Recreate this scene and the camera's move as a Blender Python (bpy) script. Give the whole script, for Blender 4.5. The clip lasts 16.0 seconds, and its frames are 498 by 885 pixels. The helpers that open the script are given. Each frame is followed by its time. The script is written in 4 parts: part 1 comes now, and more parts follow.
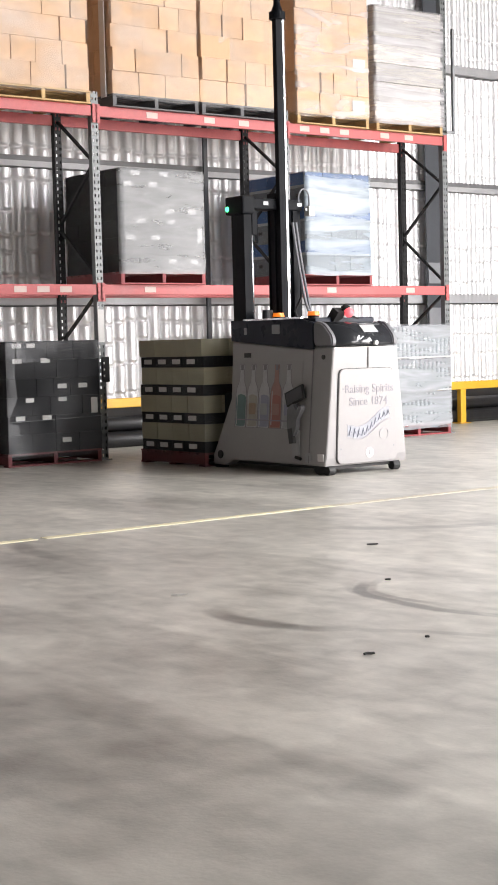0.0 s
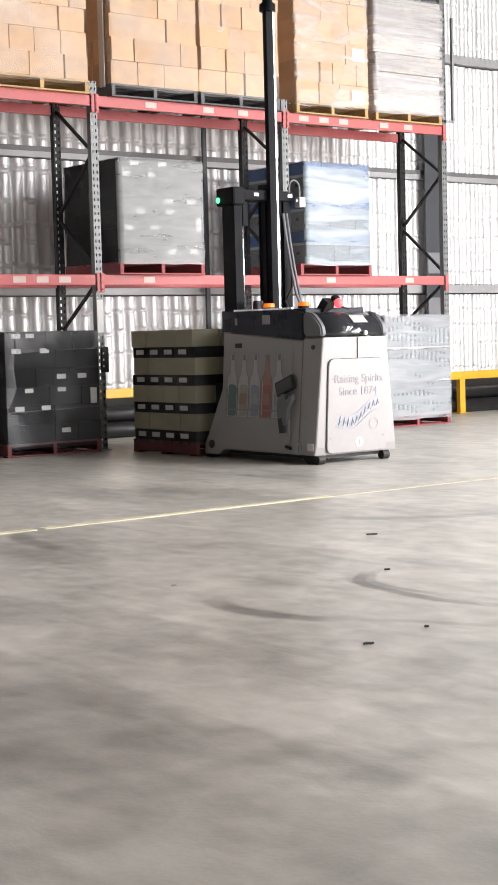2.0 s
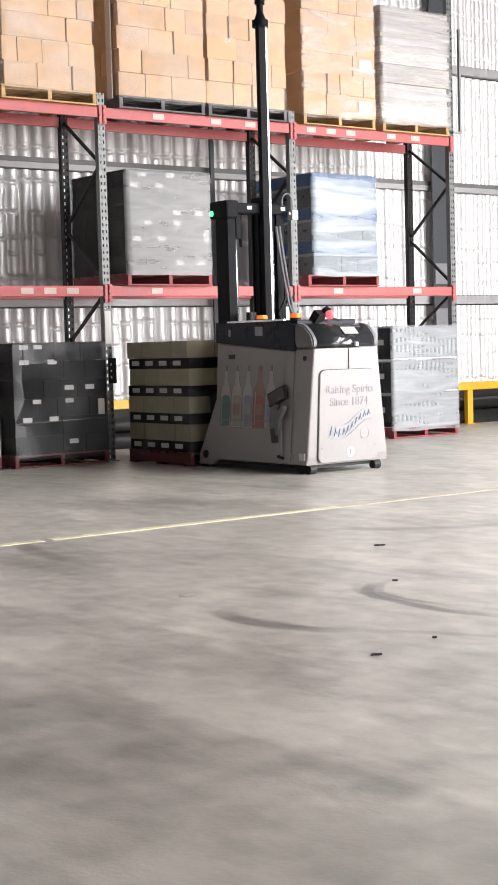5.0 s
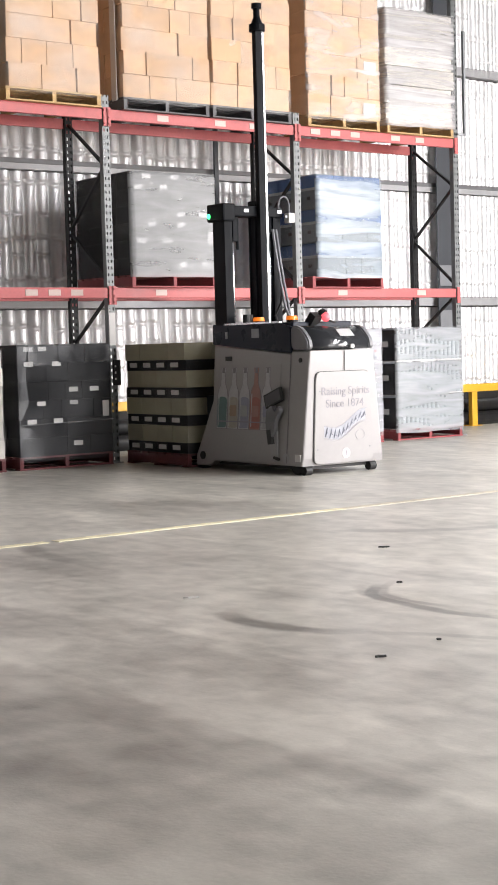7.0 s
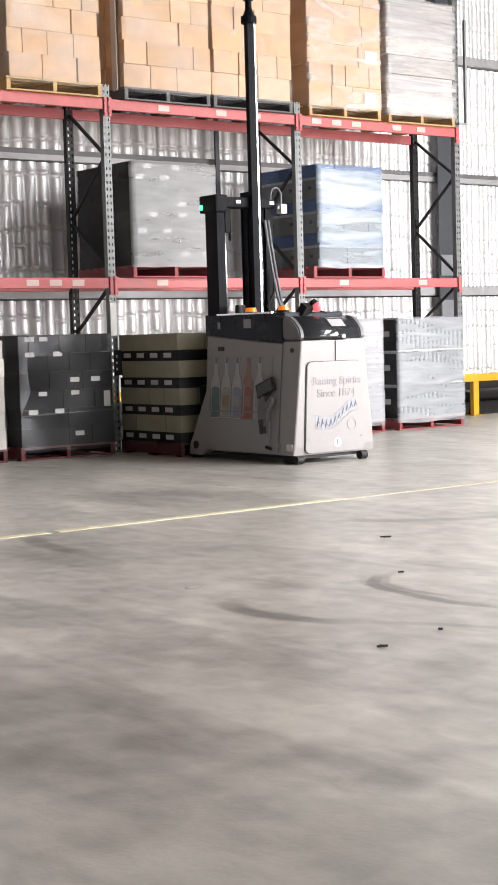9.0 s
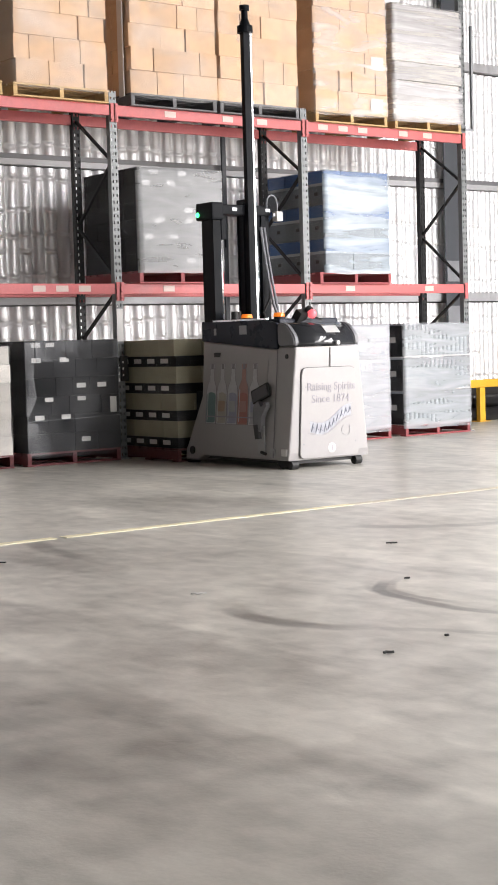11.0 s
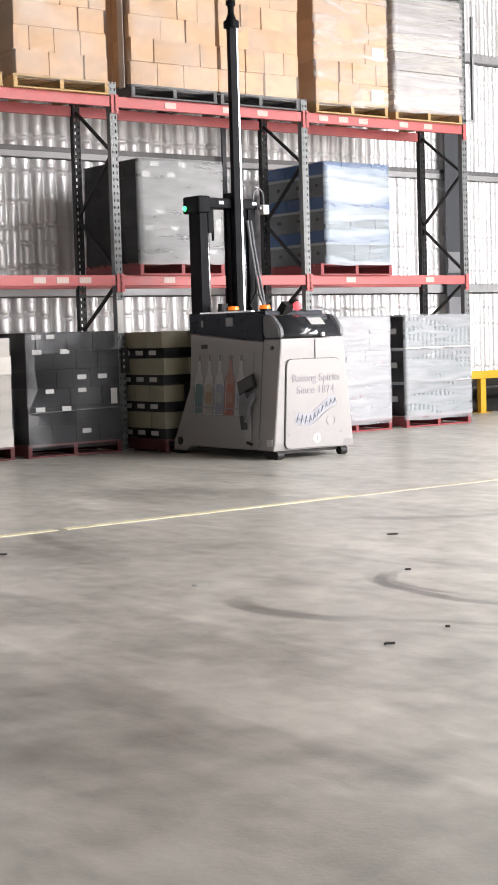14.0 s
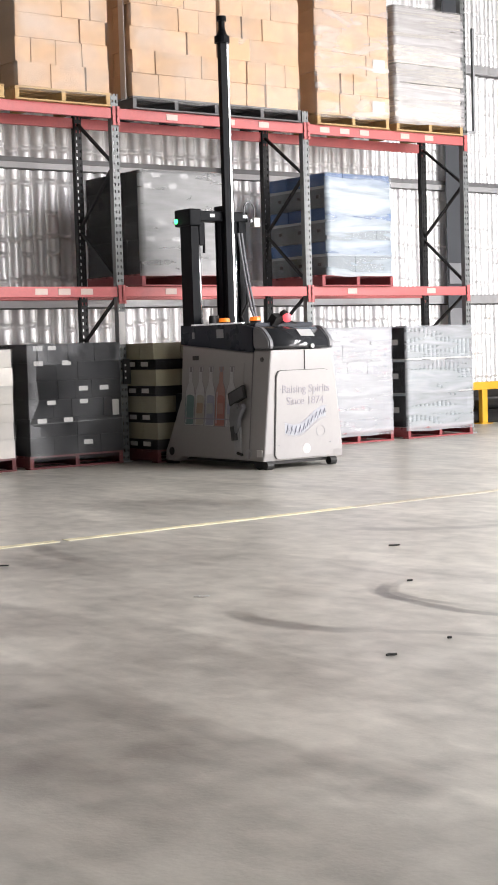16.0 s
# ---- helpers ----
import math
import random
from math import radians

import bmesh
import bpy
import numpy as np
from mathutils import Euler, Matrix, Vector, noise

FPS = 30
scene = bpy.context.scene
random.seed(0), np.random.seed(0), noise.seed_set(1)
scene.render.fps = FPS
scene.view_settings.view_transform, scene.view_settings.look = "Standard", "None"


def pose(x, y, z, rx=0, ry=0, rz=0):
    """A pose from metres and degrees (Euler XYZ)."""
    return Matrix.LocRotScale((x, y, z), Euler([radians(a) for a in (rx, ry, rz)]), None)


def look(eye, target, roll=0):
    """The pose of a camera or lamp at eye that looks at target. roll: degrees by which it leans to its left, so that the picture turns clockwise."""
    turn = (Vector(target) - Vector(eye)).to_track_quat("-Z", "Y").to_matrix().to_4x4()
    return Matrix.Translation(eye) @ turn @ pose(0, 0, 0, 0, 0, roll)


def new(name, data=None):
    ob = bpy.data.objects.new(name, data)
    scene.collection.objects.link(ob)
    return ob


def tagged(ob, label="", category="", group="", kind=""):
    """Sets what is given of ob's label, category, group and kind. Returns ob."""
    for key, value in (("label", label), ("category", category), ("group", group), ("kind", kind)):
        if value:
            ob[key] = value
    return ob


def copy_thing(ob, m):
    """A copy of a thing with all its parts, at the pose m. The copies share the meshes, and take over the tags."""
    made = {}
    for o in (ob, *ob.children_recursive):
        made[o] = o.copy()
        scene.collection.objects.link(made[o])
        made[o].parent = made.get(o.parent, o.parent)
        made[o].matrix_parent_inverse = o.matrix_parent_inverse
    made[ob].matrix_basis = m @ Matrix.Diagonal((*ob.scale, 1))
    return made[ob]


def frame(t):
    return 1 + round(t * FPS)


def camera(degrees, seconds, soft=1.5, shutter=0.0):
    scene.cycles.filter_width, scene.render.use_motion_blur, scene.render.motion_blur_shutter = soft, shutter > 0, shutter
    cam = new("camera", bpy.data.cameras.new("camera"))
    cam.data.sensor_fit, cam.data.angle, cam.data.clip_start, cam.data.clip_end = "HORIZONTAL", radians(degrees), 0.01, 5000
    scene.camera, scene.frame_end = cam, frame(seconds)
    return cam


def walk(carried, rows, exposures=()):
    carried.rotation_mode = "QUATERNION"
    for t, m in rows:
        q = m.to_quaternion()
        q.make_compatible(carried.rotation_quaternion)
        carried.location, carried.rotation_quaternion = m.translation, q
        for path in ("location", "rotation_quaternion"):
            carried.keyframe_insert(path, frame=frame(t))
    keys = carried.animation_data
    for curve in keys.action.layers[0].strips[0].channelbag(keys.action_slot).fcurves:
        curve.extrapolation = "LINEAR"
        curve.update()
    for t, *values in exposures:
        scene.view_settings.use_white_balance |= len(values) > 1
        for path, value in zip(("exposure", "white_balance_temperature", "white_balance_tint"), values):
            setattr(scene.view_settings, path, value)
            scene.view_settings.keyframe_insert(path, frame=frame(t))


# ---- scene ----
FOV = 18.7015
EYE = Vector((-8.962, -14.189, 1.240))
# seconds, heading, pitch, roll in degrees: the camera stands still and is turned by hand
TURNS = (
    (0, 37.738, -3.726, -1.436),
    (0.5, 37.712, -3.816, -1.488),
    (1, 37.703, -3.939, -1.480),
    (1.5, 37.712, -4.018, -1.483),
    (2, 37.754, -4.098, -1.482),
    (2.5, 37.725, -4.140, -1.541),
    (3, 37.649, -4.016, -1.535),
    (3.5, 37.582, -3.769, -1.504),
    (4, 37.556, -3.619, -1.512),
    (6.5, 37.320, -3.786, -1.608),
    (7, 37.313, -3.607, -1.547),
    (7.5, 37.278, -3.585, -1.545),
    (8, 37.246, -3.696, -1.571),
    (8.5, 37.251, -3.854, -1.632),
    (9, 37.247, -3.982, -1.633),
    (11.5, 36.970, -3.734, -1.622),
    (12, 36.959, -3.849, -1.657),
    (12.5, 36.952, -4.041, -1.663),
    (13, 36.949, -4.169, -1.663),
    (13.5, 36.946, -4.196, -1.683),
    (14, 36.980, -4.074, -1.672),
    (14.5, 36.993, -3.849, -1.670),
    (15, 36.994, -3.683, -1.687),
    (15.5, 36.983, -3.625, -1.719),
    (16, 36.933, -3.651, -1.717),
)


def aim(yaw, pitch, roll):
    y, p = radians(yaw), radians(pitch)
    way = Vector((math.sin(y) * math.cos(p), math.cos(y) * math.cos(p), math.sin(p)))
    return look(EYE, EYE + 10 * way, roll)


cam = camera(FOV, 16.0, soft=1.7)
walk(cam, [(t, aim(y, p, r)) for t, y, p, r in TURNS], exposures=((0.0, 0.0, 6580, 14), (16.0, 0.0, 6580, 14)))

# ---- world, daylight through assumed openings ----
world = bpy.data.worlds.new("daylight")
scene.world = world
world.use_nodes = True
wn = world.node_tree
sky = wn.nodes.new("ShaderNodeTexSky")
sky.sky_type, sky.sun_disc = "NISHITA", False
sky.sun_elevation, sky.sun_rotation = radians(56), radians(335)
wn.nodes["Background"].inputs["Strength"].default_value = 0.1
wn.links.new(sky.outputs["Color"], wn.nodes["Background"].inputs["Color"])

XW, XE, YS, YN, ROOF = -24.0, 11.0, -30.0, 1.9, 8.6   # the hall's inner faces


def area(name, at, target, wide, high, watts, colour=(1, 0.98, 0.95)):
    data = bpy.data.lights.new(name, "AREA")
    data.shape, data.size, data.size_y, data.energy, data.color = "RECTANGLE", wide, high, watts, colour
    ob = new(name, data)
    ob.matrix_world = look(at, target)
    return ob


sun = bpy.data.lights.new("sun", "SUN")
sun.energy, sun.angle, sun.color = 1.0, radians(12), (1, 0.97, 0.93)
sun_ob = new("sun", sun)
sun_ob.matrix_world = look((-14, 30, 50), (0, 0, 0))

# sky light in unseen, assumed truck doors of the east wall and of the south wall, and in skylights added to the roof
area("unseen_door_light_east", (XE - 0.1, -13.5, 2.9), (-5, -13.5, 2.4), 13.0, 5.4, 3000)
area("unseen_door_light_south", (3.6, YS + 0.1, 3.0), (3.6, 0, 2.6), 11.0, 5.6, 1900)
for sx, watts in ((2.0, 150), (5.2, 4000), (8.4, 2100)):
    area("added_skylight_lamp", (sx, -18.5, ROOF - 0.12), (sx, -18.5, 0), 1.4, 18.0, watts, (0.97, 0.985, 1))



# ---- materials ----
def mat(name, colour, rough=0.6, metal=0.0, vary=0.12, scale=6.0, bump=0.0, fine=60.0, spread=0.0, coat=0.0, stretch=(1, 1, 1), rvar=0.15, spec=0.5):
    """A surface with stains at one scale and grain at another; spread: how much single pieces differ."""
    m = bpy.data.materials.new(name)
    m.use_nodes = True
    t, b = m.node_tree, m.node_tree.nodes["Principled BSDF"]
    n, l = t.nodes, t.links
    co = n.new("ShaderNodeTexCoord")
    mp = n.new("ShaderNodeMapping")
    mp.inputs["Scale"].default_value = stretch
    l.new(co.outputs["Object"], mp.inputs["Vector"])
    big, small = n.new("ShaderNodeTexNoise"), n.new("ShaderNodeTexNoise")
    big.inputs["Scale"].default_value, big.inputs["Detail"].default_value = scale, 6
    small.inputs["Scale"].default_value, small.inputs["Detail"].default_value = fine, 3
    for x in (big, small):
        l.new(mp.outputs["Vector"], x.inputs["Vector"])
    info = n.new("ShaderNodeObjectInfo")

    def math(op, a, c):
        k = n.new("ShaderNodeMath")
        k.operation = op
        for i, v in enumerate((a, c)):
            if isinstance(v, (int, float)):
                k.inputs[i].default_value = v
            else:
                l.new(v, k.inputs[i])
        return k.outputs[0]

    f = math("ADD", math("MULTIPLY", math("SUBTRACT", big.outputs["Fac"], 0.5), 2.4 * vary),
             math("MULTIPLY", math("SUBTRACT", small.outputs["Fac"], 0.5), 1.2 * vary))
    if spread:
        f = math("ADD", f, math("MULTIPLY", math("SUBTRACT", info.outputs["Random"], 0.5), 2 * spread))
    f = math("ADD", f, 1.0)
    mul = n.new("ShaderNodeVectorMath")
    mul.operation = "SCALE"
    mul.inputs[0].default_value = colour
    l.new(f, mul.inputs["Scale"])
    l.new(mul.outputs[0], b.inputs["Base Color"])
    l.new(math("ADD", math("MULTIPLY", math("SUBTRACT", big.outputs["Fac"], 0.5), 2 * rvar), rough), b.inputs["Roughness"])
    b.inputs["Metallic"].default_value = metal
    b.inputs["Specular IOR Level"].default_value = spec
    b.inputs["Coat Weight"].default_value = coat
    if bump:
        bp = n.new("ShaderNodeBump")
        bp.inputs["Strength"].default_value, bp.inputs["Distance"].default_value = min(1, bump), 0.01
        l.new(small.outputs["Fac"], bp.inputs["Height"])
        l.new(bp.outputs["Normal"], b.inputs["Normal"])
    return m


def glow(name, colour, strength):
    m = mat(name, colour, 0.3)
    b = m.node_tree.nodes["Principled BSDF"]
    b.inputs["Emission Color"].default_value, b.inputs["Emission Strength"].default_value = (*colour, 1), strength
    return m


def film_mat(name, colour, cover, patch, rough=0.25, scale=(2.5, 2.5, 5.0)):
    """Stretch film: clear in places, milky where the layers and creases pile up. The milky cover also stands for glare
    on the film.
    """
    m = bpy.data.materials.new(name)
    m.use_nodes = True
    t, b = m.node_tree, m.node_tree.nodes["Principled BSDF"]
    n, l = t.nodes, t.links
    b.inputs["Base Color"].default_value, b.inputs["Roughness"].default_value = (*colour, 1), rough
    co, mp = n.new("ShaderNodeTexCoord"), n.new("ShaderNodeMapping")
    mp.inputs["Scale"].default_value = scale
    l.new(co.outputs["Object"], mp.inputs["Vector"])
    no = n.new("ShaderNodeTexNoise")
    no.inputs["Scale"].default_value, no.inputs["Detail"].default_value, no.inputs["Distortion"].default_value = 1.0, 7, 0.6
    l.new(mp.outputs["Vector"], no.inputs["Vector"])
    rg = n.new("ShaderNodeMapRange")
    rg.inputs["From Min"].default_value, rg.inputs["From Max"].default_value = 0.35, 0.68
    rg.inputs["To Min"].default_value, rg.inputs["To Max"].default_value = max(0, cover - patch), min(1, cover + patch)
    l.new(no.outputs["Fac"], rg.inputs["Value"])
    bp = n.new("ShaderNodeBump")
    bp.inputs["Strength"].default_value, bp.inputs["Distance"].default_value = 0.6, 0.02
    l.new(no.outputs["Fac"], bp.inputs["Height"])
    l.new(bp.outputs["Normal"], b.inputs["Normal"])
    tr, mx = n.new("ShaderNodeBsdfTransparent"), n.new("ShaderNodeMixShader")
    l.new(rg.outputs["Result"], mx.inputs["Fac"])
    l.new(tr.outputs[0], mx.inputs[1])
    l.new(b.outputs[0], mx.inputs[2])
    l.new(mx.outputs[0], n["Material Output"].inputs["Surface"])
    return m


def floor_mat():
    """Power-floated concrete: clouds, long scuffs and curved tyre marks."""
    m = bpy.data.materials.new("concrete")
    m.use_nodes = True
    t, b = m.node_tree, m.node_tree.nodes["Principled BSDF"]
    n, l = t.nodes, t.links
    co = n.new("ShaderNodeTexCoord")

    def noise_(scale, stretch=(1, 1, 1), turn=0.0, detail=6, dist=0.0):
        mp, no = n.new("ShaderNodeMapping"), n.new("ShaderNodeTexNoise")
        mp.inputs["Scale"].default_value, mp.inputs["Rotation"].default_value = stretch, (0, 0, radians(turn))
        no.inputs["Scale"].default_value, no.inputs["Detail"].default_value, no.inputs["Distortion"].default_value = scale, detail, dist
        l.new(co.outputs["Object"], mp.inputs["Vector"])
        l.new(mp.outputs["Vector"], no.inputs["Vector"])
        return no.outputs["Fac"]

    def math(op, a, c=0.0, d=None):
        k = n.new("ShaderNodeMath")
        k.operation = op
        for i, v in enumerate((a, c) if d is None else (a, c, d)):
            if isinstance(v, (int, float)):
                k.inputs[i].default_value = v
            else:
                l.new(v, k.inputs[i])
        return k.outputs[0]

    def step(v, lo, hi, a=0.0, c=1.0):
        k = n.new("ShaderNodeMapRange")
        k.interpolation_type = "SMOOTHSTEP"
        for nm, val in (("From Min", lo), ("From Max", hi), ("To Min", a), ("To Max", c)):
            k.inputs[nm].default_value = val
        l.new(v, k.inputs["Value"])
        return k.outputs["Result"]

    sep = n.new("ShaderNodeSeparateXYZ")
    l.new(co.outputs["Object"], sep.inputs[0])
    px, py = sep.outputs["X"], sep.outputs["Y"]
    wob = math("MULTIPLY", math("SUBTRACT", noise_(1.6), 0.5), 0.16)

    def arc(cx, cy, r, width, a0, a1, flip):
        dx, dy = math("SUBTRACT", px, cx), math("SUBTRACT", py, cy)
        rad = math("SQRT", math("ADD", math("MULTIPLY", dx, dx), math("MULTIPLY", dy, dy)))
        off = math("ABSOLUTE", math("SUBTRACT", math("ADD", rad, wob), r))
        ang = math("ARCTAN2", math("MULTIPLY", dy, flip), math("MULTIPLY", dx, flip))
        soft = 0.3 * (a1 - a0)
        band = step(off, width * 0.15 if r < 0.01 else width * 0.35, width, 1, 0)
        return math("MULTIPLY", band, math("MULTIPLY", step(ang, a0, a0 + soft), step(ang, a1 - soft, a1, 1, 0)))

    marks = None
    for a in ARCS:
        k = arc(*a[:7])
        k = math("MULTIPLY", k, a[7])
        marks = k if marks is None else math("MAXIMUM", marks, k)
    marks = math("MULTIPLY", marks, step(noise_(3.2, (1.3, 0.7, 1), 0, 5, 0.3), 0.15, 0.58))
    warp = math("MULTIPLY", math("SUBTRACT", noise_(0.7, detail=3), 0.5), 0.5)
    scuff = step(noise_(1.0, (1.6, 0.6, 1), 0, 12, 0.7), 0.48, 0.66)
    pale = step(noise_(1.1, (1.5, 0.7, 1), 0, 12, 0.6), 0.50, 0.68)
    streak = step(noise_(1.6, (3.0, 0.45, 1), 0, 10, 0.5), 0.54, 0.70)
    streak2 = step(noise_(1.5, (0.9, 1.5, 1), 0, 12, 1.2), 0.54, 0.70)
    cloud = noise_(0.7, (1.2, 0.8, 1), 0, 12, 0.4)
    grain = noise_(55.0, (1, 1, 1), 0, 3)
    mott = noise_(6.5, (1.2, 0.8, 1), 0, 12, 0.3)
    # the floor is darker west of the saw-cut joint, with a darker patchy band along it
    west = step(math("ADD", px, math("MULTIPLY", warp, 0.25)), -6.75, -5.85, 1, 0)
    joint = step(math("ABSOLUTE", math("ADD", px, 6.07)), 0.012, 0.045, 1, 0)
    track = math("MULTIPLY", step(math("ABSOLUTE", math("ADD", math("ADD", px, 6.33), warp)), 0.10, 0.32, 1, 0), step(noise_(1.7, detail=8), 0.38, 0.6))
    f = math("ADD", 1.0, math("MULTIPLY", math("SUBTRACT", cloud, 0.5), 0.75))
    f = math("ADD", f, math("MULTIPLY", math("SUBTRACT", mott, 0.5), 0.9))
    f = math("ADD", f, math("MULTIPLY", math("SUBTRACT", grain, 0.5), 0.12))
    f = math("SUBTRACT", f, math("MULTIPLY", scuff, 0.20))
    f = math("ADD", f, math("MULTIPLY", pale, 0.26))
    f = math("SUBTRACT", f, math("MULTIPLY", streak, 0.12))
    f = math("ADD", f, math("MULTIPLY", streak2, 0.08))
    f = math("MULTIPLY", f, math("SUBTRACT", 1.0, math("MULTIPLY", west, 0.25)))
    f = math("MULTIPLY", f, math("SUBTRACT", 1.0, math("MULTIPLY", track, 0.15)))
    f = math("ADD", f, math("MULTIPLY", joint, 0.10))
    f = math("MULTIPLY", f, math("SUBTRACT", 1.0, math("MULTIPLY", marks, 0.80)))
    mix = n.new("ShaderNodeVectorMath")
    mix.operation = "SCALE"
    mix.inputs[0].default_value = (0.485, 0.465, 0.415)
    l.new(f, mix.inputs["Scale"])
    l.new(mix.outputs[0], b.inputs["Base Color"])
    rough = math("ADD", 0.23, math("MULTIPLY", cloud, 0.24))
    rough = math("SUBTRACT", rough, math("MULTIPLY", marks, 0.06))
    l.new(rough, b.inputs["Roughness"])
    bp = n.new("ShaderNodeBump")
    bp.inputs["Strength"].default_value, bp.inputs["Distance"].default_value = 0.18, 0.004
    l.new(grain, bp.inputs["Height"])
    l.new(bp.outputs["Normal"], b.inputs["Normal"])
    return m


# tyre marks: centre, radius, width, first and last angle, side of the circle, strength
ARCS = ((-3.43, -8.97, 0.62, 0.06, -1.18, 0.30, -1, 0.9),
        (-2.83, -9.11, 1.23, 0.06, -0.69, 0.72, -1, 0.7),
        (-3.40, -8.94, 0.58, 0.04, -1.32, 0.52, -1, 0.6),
        (-4.27, -8.86, 0.61, 0.085, -0.78, 1.02, -1, 0.8),
        (-6.00, -10.49, 1.76, 0.05, -2.88, -2.19, -1, 0.4),
        (-2.38, -6.35, 2.02, 0.09, -0.45, 0.16, -1, 0.6), (-2.1, -10.1, 4.1, 0.16, -0.36, 0.34, -1, 0.3),
        (-1.35, -6.1, 1.1, 0.12, 0.2, 1.7, -1, 0.6), (-4.3, -8.30, 0.0, 0.32, -9, 9, 1, 0.3), (-2.0, -7.08, 0.0, 0.30, -9, 9, 1, 0.35),
        (-6.19, -10.73, 0.0, 0.22, -9, 9, 1, 0.5), (-6.17, -11.12, 0.0, 0.18, -9, 9, 1, 0.5), (-6.38, -10.3, 0.0, 0.24, -9, 9, 1, 0.4),
        (-6.8, -10.23, 0.0, 0.22, -9, 9, 1, 0.35), (-7.0, -10.95, 0.0, 0.22, -9, 9, 1, 0.35), (-5.03, -10.21, 0.0, 0.16, -9, 9, 1, 0.35))
